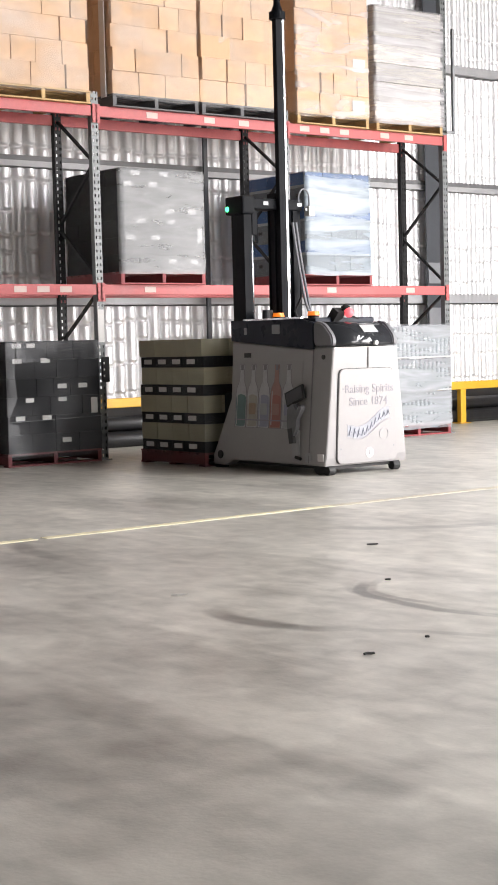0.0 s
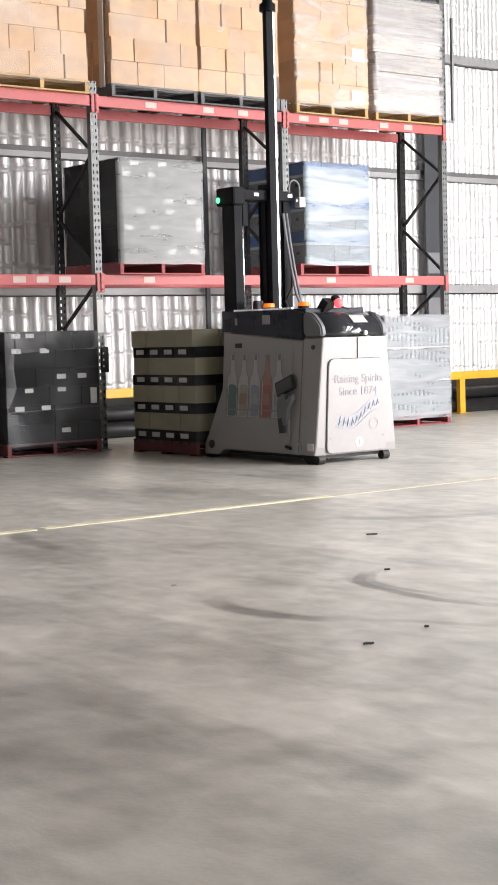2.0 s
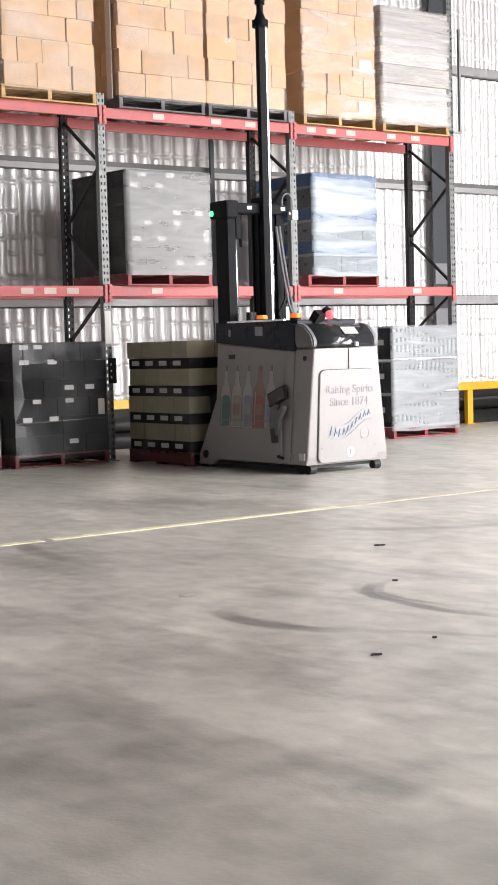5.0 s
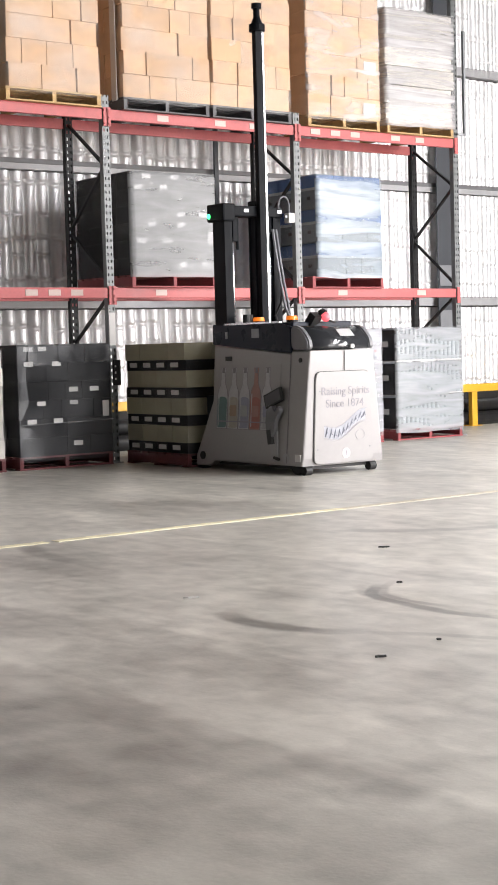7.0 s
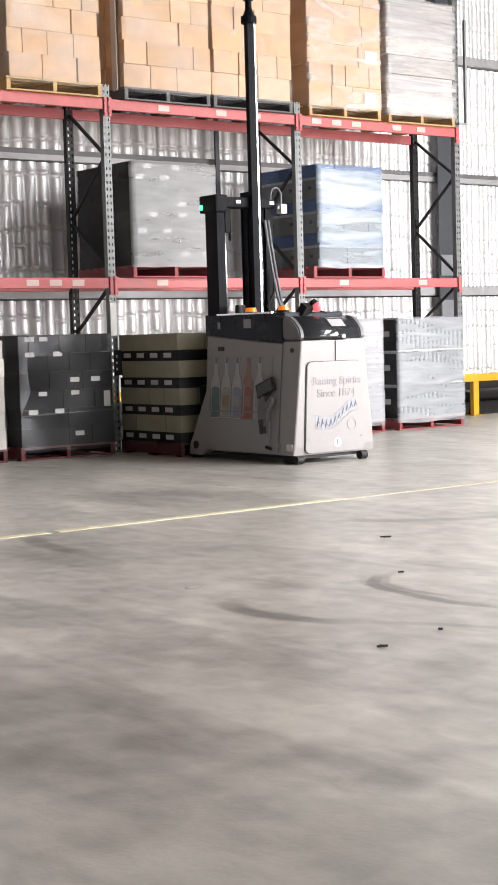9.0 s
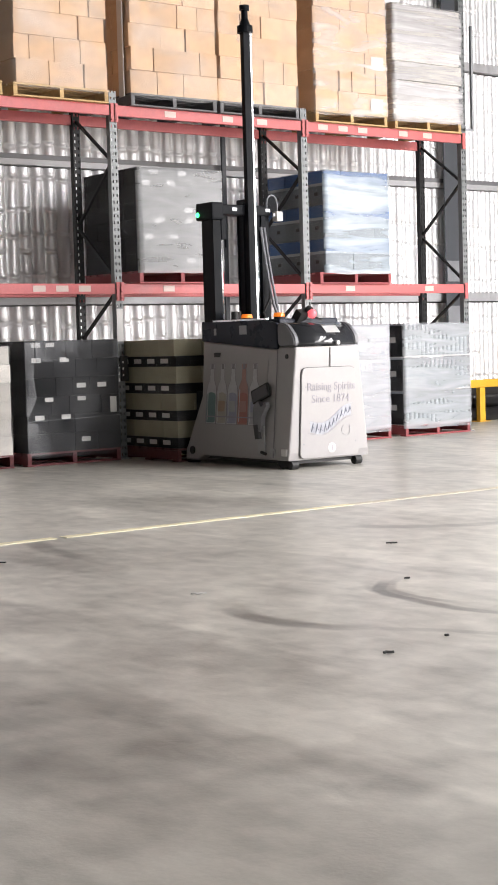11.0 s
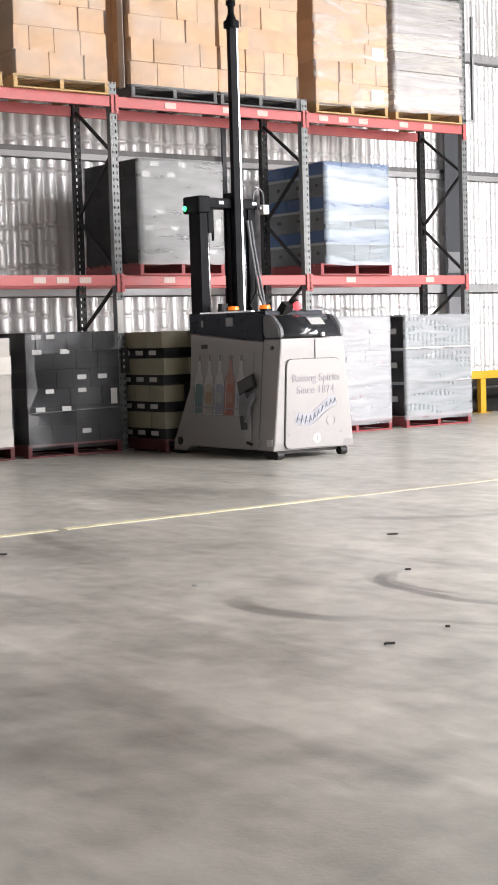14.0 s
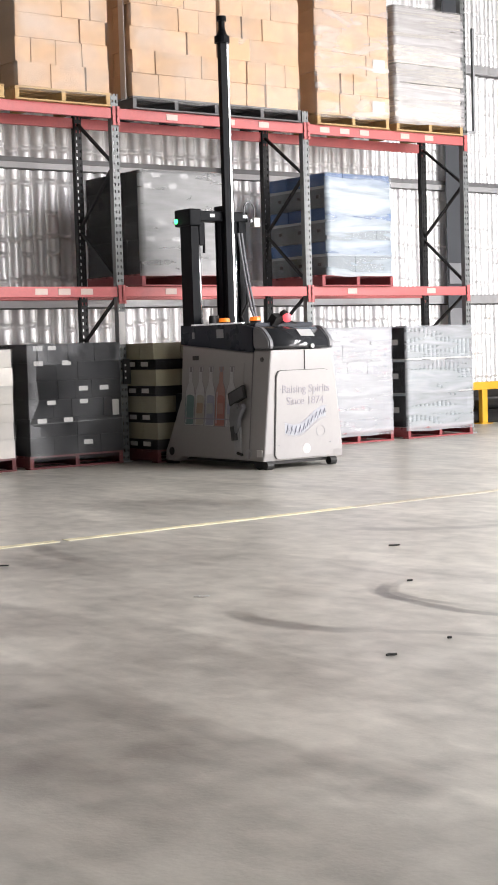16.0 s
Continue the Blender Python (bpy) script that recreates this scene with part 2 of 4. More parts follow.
M = {
    "concrete": floor_mat(),
    "line": mat("line_paint", (0.82, 0.76, 0.54), 0.55, vary=0.35, scale=9, fine=30),
    "line_worn": mat("faded_line_paint", (0.58, 0.53, 0.42), 0.5, vary=0.35, scale=7, fine=30),
    "foil": mat("foil_insulation", (0.86, 0.86, 0.87), 0.38, 0.40, vary=0.05, scale=5, bump=0.25, fine=30),
    "girt": mat("shaded_girt", (0.16, 0.16, 0.165), 0.5, vary=0.15),
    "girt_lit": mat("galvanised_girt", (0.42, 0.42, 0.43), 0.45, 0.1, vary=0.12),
    "column": mat("column_paint", (0.055, 0.06, 0.07), 0.5, vary=0.12),
    "plate": mat("grey_plate", (0.22, 0.225, 0.24), 0.5, vary=0.1),
    "kick": mat("dark_cladding", (0.035, 0.033, 0.032), 0.6, vary=0.3, scale=3),
    # wall and roof sheets are kept dark so that little light bounces
    "sheet": mat("wall_sheet", (0.10, 0.10, 0.10), 0.5, vary=0.08),
    "roof": mat("roof_sheet", (0.10, 0.10, 0.105), 0.5, vary=0.08),
    "yellow": mat("yellow_paint", (0.75, 0.42, 0.03), 0.4, vary=0.15, scale=4),
    "red": mat("red_beam_paint", (0.47, 0.095, 0.095), 0.45, vary=0.18, scale=5, fine=40),
    "galv": mat("galvanised_post", (0.15, 0.16, 0.16), 0.42, 0.35, vary=0.12),
    "black_post": mat("black_post_paint", (0.014, 0.014, 0.015), 0.5, vary=0.3, spec=0.25),
    "sticker": mat("sticker", (0.55, 0.42, 0.38), 0.5, vary=0.1),
    "label": mat("paper_label", (0.62, 0.61, 0.59), 0.55, vary=0.05),
    "label_grey": mat("dull_paper_label", (0.50, 0.50, 0.50), 0.55, vary=0.1),
    "card": mat("cardboard", (0.58, 0.38, 0.23), 0.7, vary=0.10, scale=3, fine=45, spread=0.10, bump=0.1),
    "card_pale": mat("pale_carton", (0.62, 0.59, 0.54), 0.6, vary=0.2, scale=3, spread=0.25),
    "card_white": mat("white_carton", (0.42, 0.42, 0.445), 0.5, vary=0.08, scale=4, spread=0.06),
    "card_dark": mat("charcoal_carton", (0.013, 0.0135, 0.015), 0.6, spec=0.2, vary=0.3, scale=4, spread=0.25),
    "card_tan": mat("tan_carton", (0.36, 0.335, 0.23), 0.6, vary=0.15, scale=4, spread=0.10),
    "card_lid": mat("pale_tray", (0.34, 0.38, 0.42), 0.5, vary=0.12),
    "card_blue": mat("blue_carton", (0.035, 0.10, 0.27), 0.5, vary=0.15, scale=4, spread=0.12),
    "card_bluepale": mat("grey_carton", (0.13, 0.15, 0.17), 0.5, vary=0.15, scale=4, spread=0.12),
    "bottle_glass": mat("clear_bottles", (0.36, 0.41, 0.43), 0.12, vary=0.12, scale=5, spread=0.1),
    "wood": mat("pallet_wood", (0.50, 0.33, 0.15), 0.7, vary=0.25, scale=3, stretch=(1, 8, 8), bump=0.2, spread=0.12),
    "wood_dim": mat("shaded_red_wood", (0.13, 0.028, 0.03), 0.65, vary=0.3, scale=4, bump=0.2, spread=0.2),
    "wood_red": mat("red_painted_wood", (0.30, 0.06, 0.065), 0.6, vary=0.25, scale=4, bump=0.2, spread=0.15),
    "print_pink": mat("faded_pink_print", (0.48, 0.30, 0.33), 0.5),
    "print_mist": mat("faded_grey_print", (0.28, 0.30, 0.35), 0.5),
    "plastic_black": mat("black_plastic", (0.02, 0.02, 0.021), 0.4, vary=0.2),
    "film": film_mat("stretch_film", (0.80, 0.79, 0.78), 0.11, 0.16, 0.18, (1.8, 1.8, 3.0)),
    "film_dark": film_mat("clear_shiny_film", (0.6, 0.61, 0.63), 0.035, 0.09, 0.15, (1.6, 1.6, 1.6)),
    # the next three carry glare and reflected daylight in their pale cover
    "film_blue": film_mat("pale_glare_film", (0.46, 0.54, 0.60), 0.52, 0.34, 0.2, (0.8, 0.8, 6.0)),
    "film_glare": film_mat("creased_glare_film", (0.80, 0.78, 0.78), 0.22, 0.26, 0.2, (1.4, 1.4, 6.0)),
    "film_milky": film_mat("milky_film", (0.62, 0.63, 0.64), 0.40, 0.06, scale=(1.6, 1.6, 9.0)),
    "film_crease": film_mat("heavily_creased_film", (0.56, 0.55, 0.57), 0.50, 0.36, 0.2, (0.9, 0.9, 16.0)),
    "film_bottle": film_mat("bright_clear_film", (0.54, 0.56, 0.59), 0.44, 0.12, 0.15, (1.2, 1.2, 10.0)),
    "film_rope": film_mat("film_rope", (0.6, 0.61, 0.63), 0.22, 0.15, 0.2),
    "film_fold": film_mat("doubled_sheen_film", (0.6, 0.61, 0.63), 0.09, 0.12, 0.15, (3.0, 3.0, 3.0)),
    "film_thin": film_mat("thin_film", (0.75, 0.76, 0.78), 0.05, 0.05),
    "pallet_grey": mat("weathered_dark_pallet", (0.10, 0.10, 0.105), 0.6, vary=0.25, scale=4, spread=0.2),
    "shell": mat("white_shell", (0.335, 0.322, 0.318), 0.38, vary=0.06, scale=3, fine=25, coat=0.15),
    "groove": mat("groove", (0.05, 0.05, 0.05), 0.7),
    "dark": mat("dark_panel", (0.010, 0.014, 0.026), 0.3, vary=0.2, spec=0.18),
    "hood": mat("smoked_hood", (0.03, 0.032, 0.036), 0.12, vary=0.2, coat=0.6),
    "mast": mat("black_mast_steel", (0.004, 0.005, 0.007), 0.5, vary=0.25, spec=0.10),
    "screen": mat("dull_screen", (0.05, 0.05, 0.055), 0.35, vary=0.2),
    "chrome": mat("bright_steel", (0.75, 0.76, 0.78), 0.22, 0.9, vary=0.05),
    "steel": mat("grey_steel", (0.28, 0.29, 0.30), 0.4, 0.6, vary=0.15),
    "scanner": mat("scuffed_grey_plastic", (0.15, 0.15, 0.16), 0.45, vary=0.3),
    "cap": mat("grey_cap", (0.16, 0.16, 0.17), 0.35, vary=0.15),
    "print_panel": mat("print_panel", (0.325, 0.313, 0.308), 0.38, vary=0.06),
    "print_ribbon": mat("pale_ribbon_print", (0.33, 0.34, 0.38), 0.5, vary=0.25, scale=14),
    "rubber": mat("rubber", (0.012, 0.012, 0.012), 0.6, vary=0.3),
    "cable": mat("grey_hose", (0.17, 0.175, 0.19), 0.45),
    "print": mat("grey_print", (0.26, 0.245, 0.275), 0.5),
    "print_blue": mat("pale_blue_print", (0.235, 0.25, 0.31), 0.5, vary=0.25, scale=14),
    "white": mat("white_print", (0.60, 0.59, 0.58), 0.4),
    "amber": glow("amber_lens", (0.95, 0.22, 0.02), 0.7),
    "red_lens": glow("red_lens", (0.9, 0.12, 0.14), 1.2),
    "green_lens": glow("green_lens", (0.05, 0.95, 0.25), 4.0),
}


# ---- mesh helpers ----
def box(bm, x0, x1, y0, y1, z0, z1, bevel=0.0):
    r = bmesh.ops.create_cube(bm, size=1)
    bmesh.ops.scale(bm, vec=(x1 - x0, y1 - y0, z1 - z0), verts=r["verts"])
    bmesh.ops.translate(bm, vec=((x0 + x1) / 2, (y0 + y1) / 2, (z0 + z1) / 2), verts=r["verts"])
    if bevel:
        es = list({e for v in r["verts"] for e in v.link_edges})
        bmesh.ops.bevel(bm, geom=es, offset=bevel, segments=2, affect="EDGES", profile=0.6)
    return bm


def boxed(x0, x1, y0, y1, z0, z1, bevel=0.0):
    return box(bmesh.new(), x0, x1, y0, y1, z0, z1, bevel)


def rod(bm, a, b, r, sides=10, r2=None):
    a, b = Vector(a), Vector(b)
    k = bmesh.ops.create_cone(bm, cap_ends=True, segments=sides, radius1=r, radius2=r if r2 is None else r2, depth=(b - a).length)
    turn = (b - a).to_track_quat("Z", "Y").to_matrix().to_4x4()
    bmesh.ops.transform(bm, matrix=Matrix.Translation((a + b) / 2) @ turn, verts=k["verts"])
    return bm


def bar(bm, a, b, w, d):
    """A flat bar from a to b, w wide and d deep."""
    a, b = Vector(a), Vector(b)
    k = bmesh.ops.create_cube(bm, size=1)
    bmesh.ops.scale(bm, vec=(w, d, (b - a).length), verts=k["verts"])
    turn = (b - a).to_track_quat("Z", "Y").to_matrix().to_4x4()
    bmesh.ops.transform(bm, matrix=Matrix.Translation((a + b) / 2) @ turn, verts=k["verts"])
    return bm


def prism(bm, outline, axis, lo, hi):
    """Pushes an outline of two coordinates along axis x or y from lo to hi."""
    def at(u, v, w):
        return (w, u, v) if axis == "x" else (u, w, v)
    a = [bm.verts.new(at(u, v, lo)) for u, v in outline]
    b = [bm.verts.new(at(u, v, hi)) for u, v in outline]
    bm.faces.new(a), bm.faces.new(b)
    for i in range(len(a)):
        j = (i + 1) % len(a)
        bm.faces.new((a[i], a[j], b[j], b[i]))
    bmesh.ops.recalc_face_normals(bm, faces=bm.faces)
    return bm


def finish(name, bm, material, smooth=False):
    me = bpy.data.meshes.new(name)
    bm.to_mesh(me)
    bm.free()
    if material:
        me.materials.append(material)
    if smooth:
        for p in me.polygons:
            p.use_smooth = True
    return me


def part(name, bm, material, parent, label="", smooth=False, at=None):
    me = bm if isinstance(bm, bpy.types.Mesh) else finish(name, bm, material, smooth)
    ob = new(name, me)
    ob.parent = parent
    if at is not None:
        ob.location = at
    return tagged(ob, label)


def thing(name, label, category, group="", at=(0, 0, 0)):
    ob = new(name)
    ob.empty_display_size = 0.2
    ob.location = at
    return tagged(ob, label, category, group)


def setting(name, bm, material, label=""):
    return tagged(new(name, finish(name, bm, material)), label, kind="structure")


def rounded(outline, r, n=5):
    """Rounds the corners of a flat outline."""
    out = []
    for i, p in enumerate(outline):
        p, a, b = Vector(p), Vector(outline[i - 1]), Vector(outline[(i + 1) % len(outline)])
        k = min(r, (a - p).length * 0.45, (b - p).length * 0.45)
        s, e = p + (a - p).normalized() * k, p + (b - p).normalized() * k
        for j in range(n + 1):
            t = j / n
            out.append(tuple(s * (1 - t) ** 2 + p * 2 * t * (1 - t) + e * t ** 2))
    return out


# ---- the hall ----
bm = bmesh.new()
box(bm, XW - 6, XE + 30, YS - 30, YN + 0.3, -0.2, 0)
setting("floor", bm, M["concrete"], "worn grey concrete floor with scuffs and tyre marks")

bm = bmesh.new()
box(bm, XW - 0.3, XE + 0.3, YN, YN + 0.2, 0, ROOF)
wall = setting("wall_north", bm, M["sheet"], "warehouse wall lined with silver foil insulation")


def foil(x0, x1, z0, z1, pitch, seed):
    """A stretch of foil-faced blanket that bulges between the studs and is tucked at uneven heights."""
    rng = random.Random(seed)
    nx, nz = int((x1 - x0) / pitch * 9), max(4, int((z1 - z0) / 0.012))
    ribs = int((x1 - x0) / pitch) + 2
    rows = [0.16 + 0.29 * i + rng.uniform(-0.05, 0.05) for i in range(int((z1 - z0) / 0.29) + 1)]
    drift = [0.05 * noise.noise((r * 0.35, seed, 1.7)) for r in range(ribs)]
    tucks = [[t + drift[r] + rng.uniform(-0.016, 0.016) for t in rows if rng.random() < 0.9] for r in range(ribs)]
    amp = [rng.uniform(0.7, 1.2) for _ in range(ribs)]
    vs, fs = [], []
    for k in range(nz + 1):
        z = z0 + (z1 - z0) * k / nz
        for i in range(nx + 1):
            x = x0 + (x1 - x0) * i / nx
            u = (x - x0) / pitch + 0.04 * noise.noise((x * 1.3, z * 0.6, seed))
            r = min(ribs - 1, max(0, int(u)))
            w = u - int(u)
            d = 0.075 * amp[r] * math.sin(math.pi * min(1, max(0, w))) ** 0.5 - 0.032 * math.exp(-(min(w, 1 - w) / 0.06) ** 2)
            for tz in tucks[r]:
                q = (z - z0 - tz + 0.022 * math.sin(math.pi * w)) / 0.018
                d -= (0.026 - 0.015 * min(1, max(0, x / 5))) * math.exp(-q * q) - 0.007 * math.exp(-(q - 2.2) ** 2)
            d += 0.006 * noise.noise((x * 6, z * 5, seed + 3))
            vs.append((x, YN - 0.045 - d, z))
    for k in range(nz):
        for i in range(nx):
            a = k * (nx + 1) + i
            fs.append((a, a + 1, a + nx + 2, a + nx + 1))
    me = bpy.data.meshes.new("foil_blanket")
    me.from_pydata(vs, [], fs)
    me.materials.append(M["foil"])
    for p in me.polygons:
        p.use_smooth = True
    return me


for i, (z0, z1) in enumerate(((0.55, 1.75), (1.90, 3.40), (3.54, 5.11), (5.27, 6.6))):
    part("foil_blanket", foil(-4.5, 9.0, z0, z1, 0.172, i + 1), None, wall, "silver foil insulation blanket")
# the strip at 3.483 is coloured dark for the shaded gap above its plate
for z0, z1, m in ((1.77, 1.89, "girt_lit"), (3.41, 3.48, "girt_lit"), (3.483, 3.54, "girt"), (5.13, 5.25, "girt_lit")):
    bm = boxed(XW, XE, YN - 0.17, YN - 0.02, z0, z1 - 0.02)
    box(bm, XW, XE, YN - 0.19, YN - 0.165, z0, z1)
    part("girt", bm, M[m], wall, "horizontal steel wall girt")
bm = boxed(XW, XE, YN - 0.04, YN + 0.01, 0.0, 0.54)
part("dark_base_sheet", bm, M["kick"], wall, "dark cladding at the wall's foot")
for x0, x1, y0 in ((6.60, 6.94, 1.60), (2.655, 2.715, 1.62)):
    bm = bmesh.new()
    box(bm, x0, x1, y0, y0 + 0.02, 0, ROOF)
    box(bm, (x0 + x1) / 2 - 0.01, (x0 + x1) / 2 + 0.01, y0 + 0.02, y0 + 0.06, 0, ROOF)
    setting("steel_column", bm, M["column"], "dark painted steel wall column")

for z in (1.40, 2.05):
    setting("column_plate", boxed(6.61, 6.95, 1.575, 1.597, z, z + 0.30, 0.004), M["plate"], "pale grey plate fixed on the wall column")

# the other walls, unseen, with their assumed door openings, and the unseen roof with added skylights
bm = bmesh.new()
box(bm, XE, XE + 0.2, YS, -20.1, 0, ROOF), box(bm, XE, XE + 0.2, -6.9, YN, 0, ROOF), box(bm, XE, XE + 0.2, -20.1, -6.9, 5.7, ROOF)
setting("wall_east", bm, M["sheet"])
bm = bmesh.new()
box(bm, XW, -2.0, YS - 0.2, YS, 0, ROOF), box(bm, 9.2, XE, YS - 0.2, YS, 0, ROOF), box(bm, -2.0, 9.2, YS - 0.2, YS, 5.9, ROOF)
setting("wall_south", bm, M["sheet"])
setting("wall_west", boxed(XW - 0.2, XW, YS, YN, 0, ROOF), M["sheet"])
bm = bmesh.new()
edges = [XW - 0.2, 1.3, 2.7, 4.5, 5.9, 7.7, 9.1, XE + 0.2]
for i in range(0, 8, 2):
    box(bm, edges[i], edges[i + 1], YS, YN, ROOF, ROOF + 0.1)
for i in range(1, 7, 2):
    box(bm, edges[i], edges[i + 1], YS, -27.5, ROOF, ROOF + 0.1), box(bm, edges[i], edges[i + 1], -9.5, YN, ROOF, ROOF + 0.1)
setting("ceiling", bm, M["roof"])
# opaque sheets, added out of view, keep direct sun out of the skylights
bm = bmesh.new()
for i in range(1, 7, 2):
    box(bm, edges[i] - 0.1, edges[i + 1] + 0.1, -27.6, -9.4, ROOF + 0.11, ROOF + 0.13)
setting("skylight_sheet", bm, M["label"], "opaque sheets that close the added skylights against the sun")

# floor line
bm = boxed(-12.0, -4.07, -5.597, -5.503, 0.0005, 0.004)
box(bm, -4.0, -1.5, -5.597, -5.503, 0.0005, 0.004)
setting("floor_line", bm, M["line"], "worn yellow painted aisle line")
setting("floor_line", boxed(-1.5, 10.5, -5.597, -5.503, 0.0005, 0.004), M["line_worn"], "faded stretch of the yellow aisle line")

# ---- yellow guard rail along the wall ----
def guard_rail():
    g = thing("guard_rail", "yellow steel guard rail along the foot of the wall", "guard rail")
    for z in (0.50,):
        part("rail", boxed(-3.2, 10.6, 1.40, 1.50, z, z + 0.115, 0.012), M["yellow"], g)
    for x in (-2.6, 0.2, 3.1, 5.1, 7.12, 9.1):
        part("leg", boxed(x - 0.055, x + 0.055, 1.42, 1.50, 0.012, 0.5, 0.008), M["yellow"], g)
        part("base_plate", boxed(x - 0.11, x + 0.11, 1.38, 1.56, 0, 0.012), M["yellow"], g)
    return g


guard_rail()
pipe = thing("stored_pipes", "dark pipes lying on the floor behind the guard rail", "pipe")
for i, (y, z, r) in enumerate(((1.60, 0.10, 0.10), (1.66, 0.29, 0.09))):
    part("pipe", rod(bmesh.new(), (-3, y, z), (10.4, y, z), r, 14), M["plastic_black"], pipe, smooth=True)

# ---- pallet racking ----
BAY, DEEP = 2.69, 0.857
LO, HI = 1.877, 3.820          # middle of the beams
BEAM = 0.115


def perforated(height, material_name):
    """A folded post with two rows of slots right through its face; the face looks to -y."""
    w, d, cell = 0.092, 0.07, 0.075
    vs, fs = [], []
    xs = (-w / 2, -0.030, -0.014, 0.014, 0.030, w / 2)

    def quad(a, b, c, e):
        k = len(vs)
        vs.extend((a, b, c, e))
        fs.append((k, k + 1, k + 2, k + 3))
    z = 0.0
    while z < height - 1e-6:
        top = min(height, z + cell)
        za, zb = z + cell * 0.28, min(top, z + cell * 0.72)
        quad((xs[0], 0, z), (xs[5], 0, z), (xs[5], 0, za), (xs[0], 0, za))
        quad((xs[0], 0, zb), (xs[5], 0, zb), (xs[5], 0, top), (xs[0], 0, top))
        for i in (0, 2, 4):
            quad((xs[i], 0, za), (xs[i + 1], 0, za), (xs[i + 1], 0, zb), (xs[i], 0, zb))
        z = top
    for s in (-1, 1):
        x = s * w / 2
        quad((x, 0, 0), (x, d, 0), (x, d, height), (x, 0, height))
        quad((x, d, 0), (x - s * 0.02, d, 0), (x - s * 0.02, d, height), (x, d, height))
    me = bpy.data.meshes.new("post")
    me.from_pydata(vs, [], fs)
    me.materials.append(M[material_name])
    return me


def pallet_rack():
    g = thing("pallet_rack", "tall pallet racking with red beams, galvanised and black posts", "pallet rack")
    front, back = perforated(4.02, "galv"), perforated(4.02, "black_post")
    tall = perforated(5.9, "galv")
    lace = ((3.80, 1, 3.28, 0), (3.26, 0, 2.64, 1), (2.58, 1, 2.00, 0), (1.84, 0, 1.34, 1), (1.30, 1, 0.72, 0), (0.70, 0, 0.16, 1))
    for i in range(-1, 3):
        x = i * BAY
        part("post", tall if i == 2 else front, None, g, "galvanised slotted front post", at=(x, 0, 0.012))
        part("post", back, None, g, "black slotted rear post", at=(x, DEEP - 0.07, 0.012))
        for y in (0.03, DEEP - 0.03):
            part("foot_plate", boxed(x - 0.07, x + 0.07, y - 0.07, y + 0.09, 0, 0.012), M["steel"], g)
        for za, fa, zb, fb in lace:
            part("brace", bar(bmesh.new(), (x, 0.06 + fa * (DEEP - 0.13), za), (x, 0.06 + fb * (DEEP - 0.13), zb), 0.032, 0.028), M["black_post"], g)
    for i in range(-1, 2):
        a, b = i * BAY + 0.05, (i + 1) * BAY - 0.05
        for z in (LO, HI):
            for y0, y1 in ((-0.012, 0.042), (DEEP - 0.045, DEEP + 0.01)):
                bm = boxed(a, b, y0, y1, z - BEAM / 2, z + BEAM / 2, 0.006)
                part("beam", bm, M["red"], g)
                for x in (a, b):
                    s = -1 if x == b else 1
                    bm = boxed(x - 0.03 * s - 0.02, x - 0.03 * s + 0.035, y0 - 0.012, y0 - 0.004, z - 0.13, z + 0.075)
                    for k in range(3):
                        rod(bm, (x - 0.02 * s, y0 - 0.02, z - 0.1 + 0.07 * k), (x - 0.02 * s, y0 - 0.012, z - 0.1 + 0.07 * k), 0.01, 8)
                    part("beam_connector", bm, M["red"], g)
    for x, z in ((-1.00, LO), (-0.72, LO), (-0.44, LO), (0.66, LO), (3.36, LO), (4.70, LO), (-1.9, LO),
                 (0.75, HI), (1.55, HI), (2.05, HI), (2.98, HI), (3.30, HI), (3.62, HI), (4.30, HI), (4.72, HI)):
        part("location_label", boxed(x - 0.075, x + 0.075, -0.0165, -0.0125, z - 0.03, z + 0.035), M["sticker"], g, "pale location sticker")
    part("post_guard", boxed(-0.02, 0.075, -0.034, -0.018, 0.86, 1.14, 0.006), M["rubber"], g, "black plate with white dots on the post")
    # three white dots on the plate
    for z in (0.93, 1.0, 1.07):
        part("plate_hole", boxed(-0.005, 0.012, -0.0365, -0.0345, z - 0.012, z + 0.012), M["label"], g)
    part("post_sign", boxed(-0.04, 0.04, -0.006, -0.002, 1.30, 1.66), M["label"], g, "white sign strip on a post")
    # bent guard bars at the open end of the top level
    bm = bmesh.new()
    for y, z0, z1 in ((-0.03, 3.93, 5.28), (0.55, 3.95, 5.05)):
        bar(bm, (5.52, y, z0), (5.52, y, z1), 0.035, 0.035)
    bar(bm, (5.38, -0.03, 3.94), (5.535, -0.03, 3.94), 0.03, 0.03)
    bar(bm, (5.38, 0.55, 3.96), (5.535, 0.55, 3.96), 0.03, 0.03)
    part("end_guard", bm, M["steel"], g, "bent dark bars at the rack's end")
    return g


pallet_rack()

# ---- pallets ----
PW, PH = 1.165, 0.14


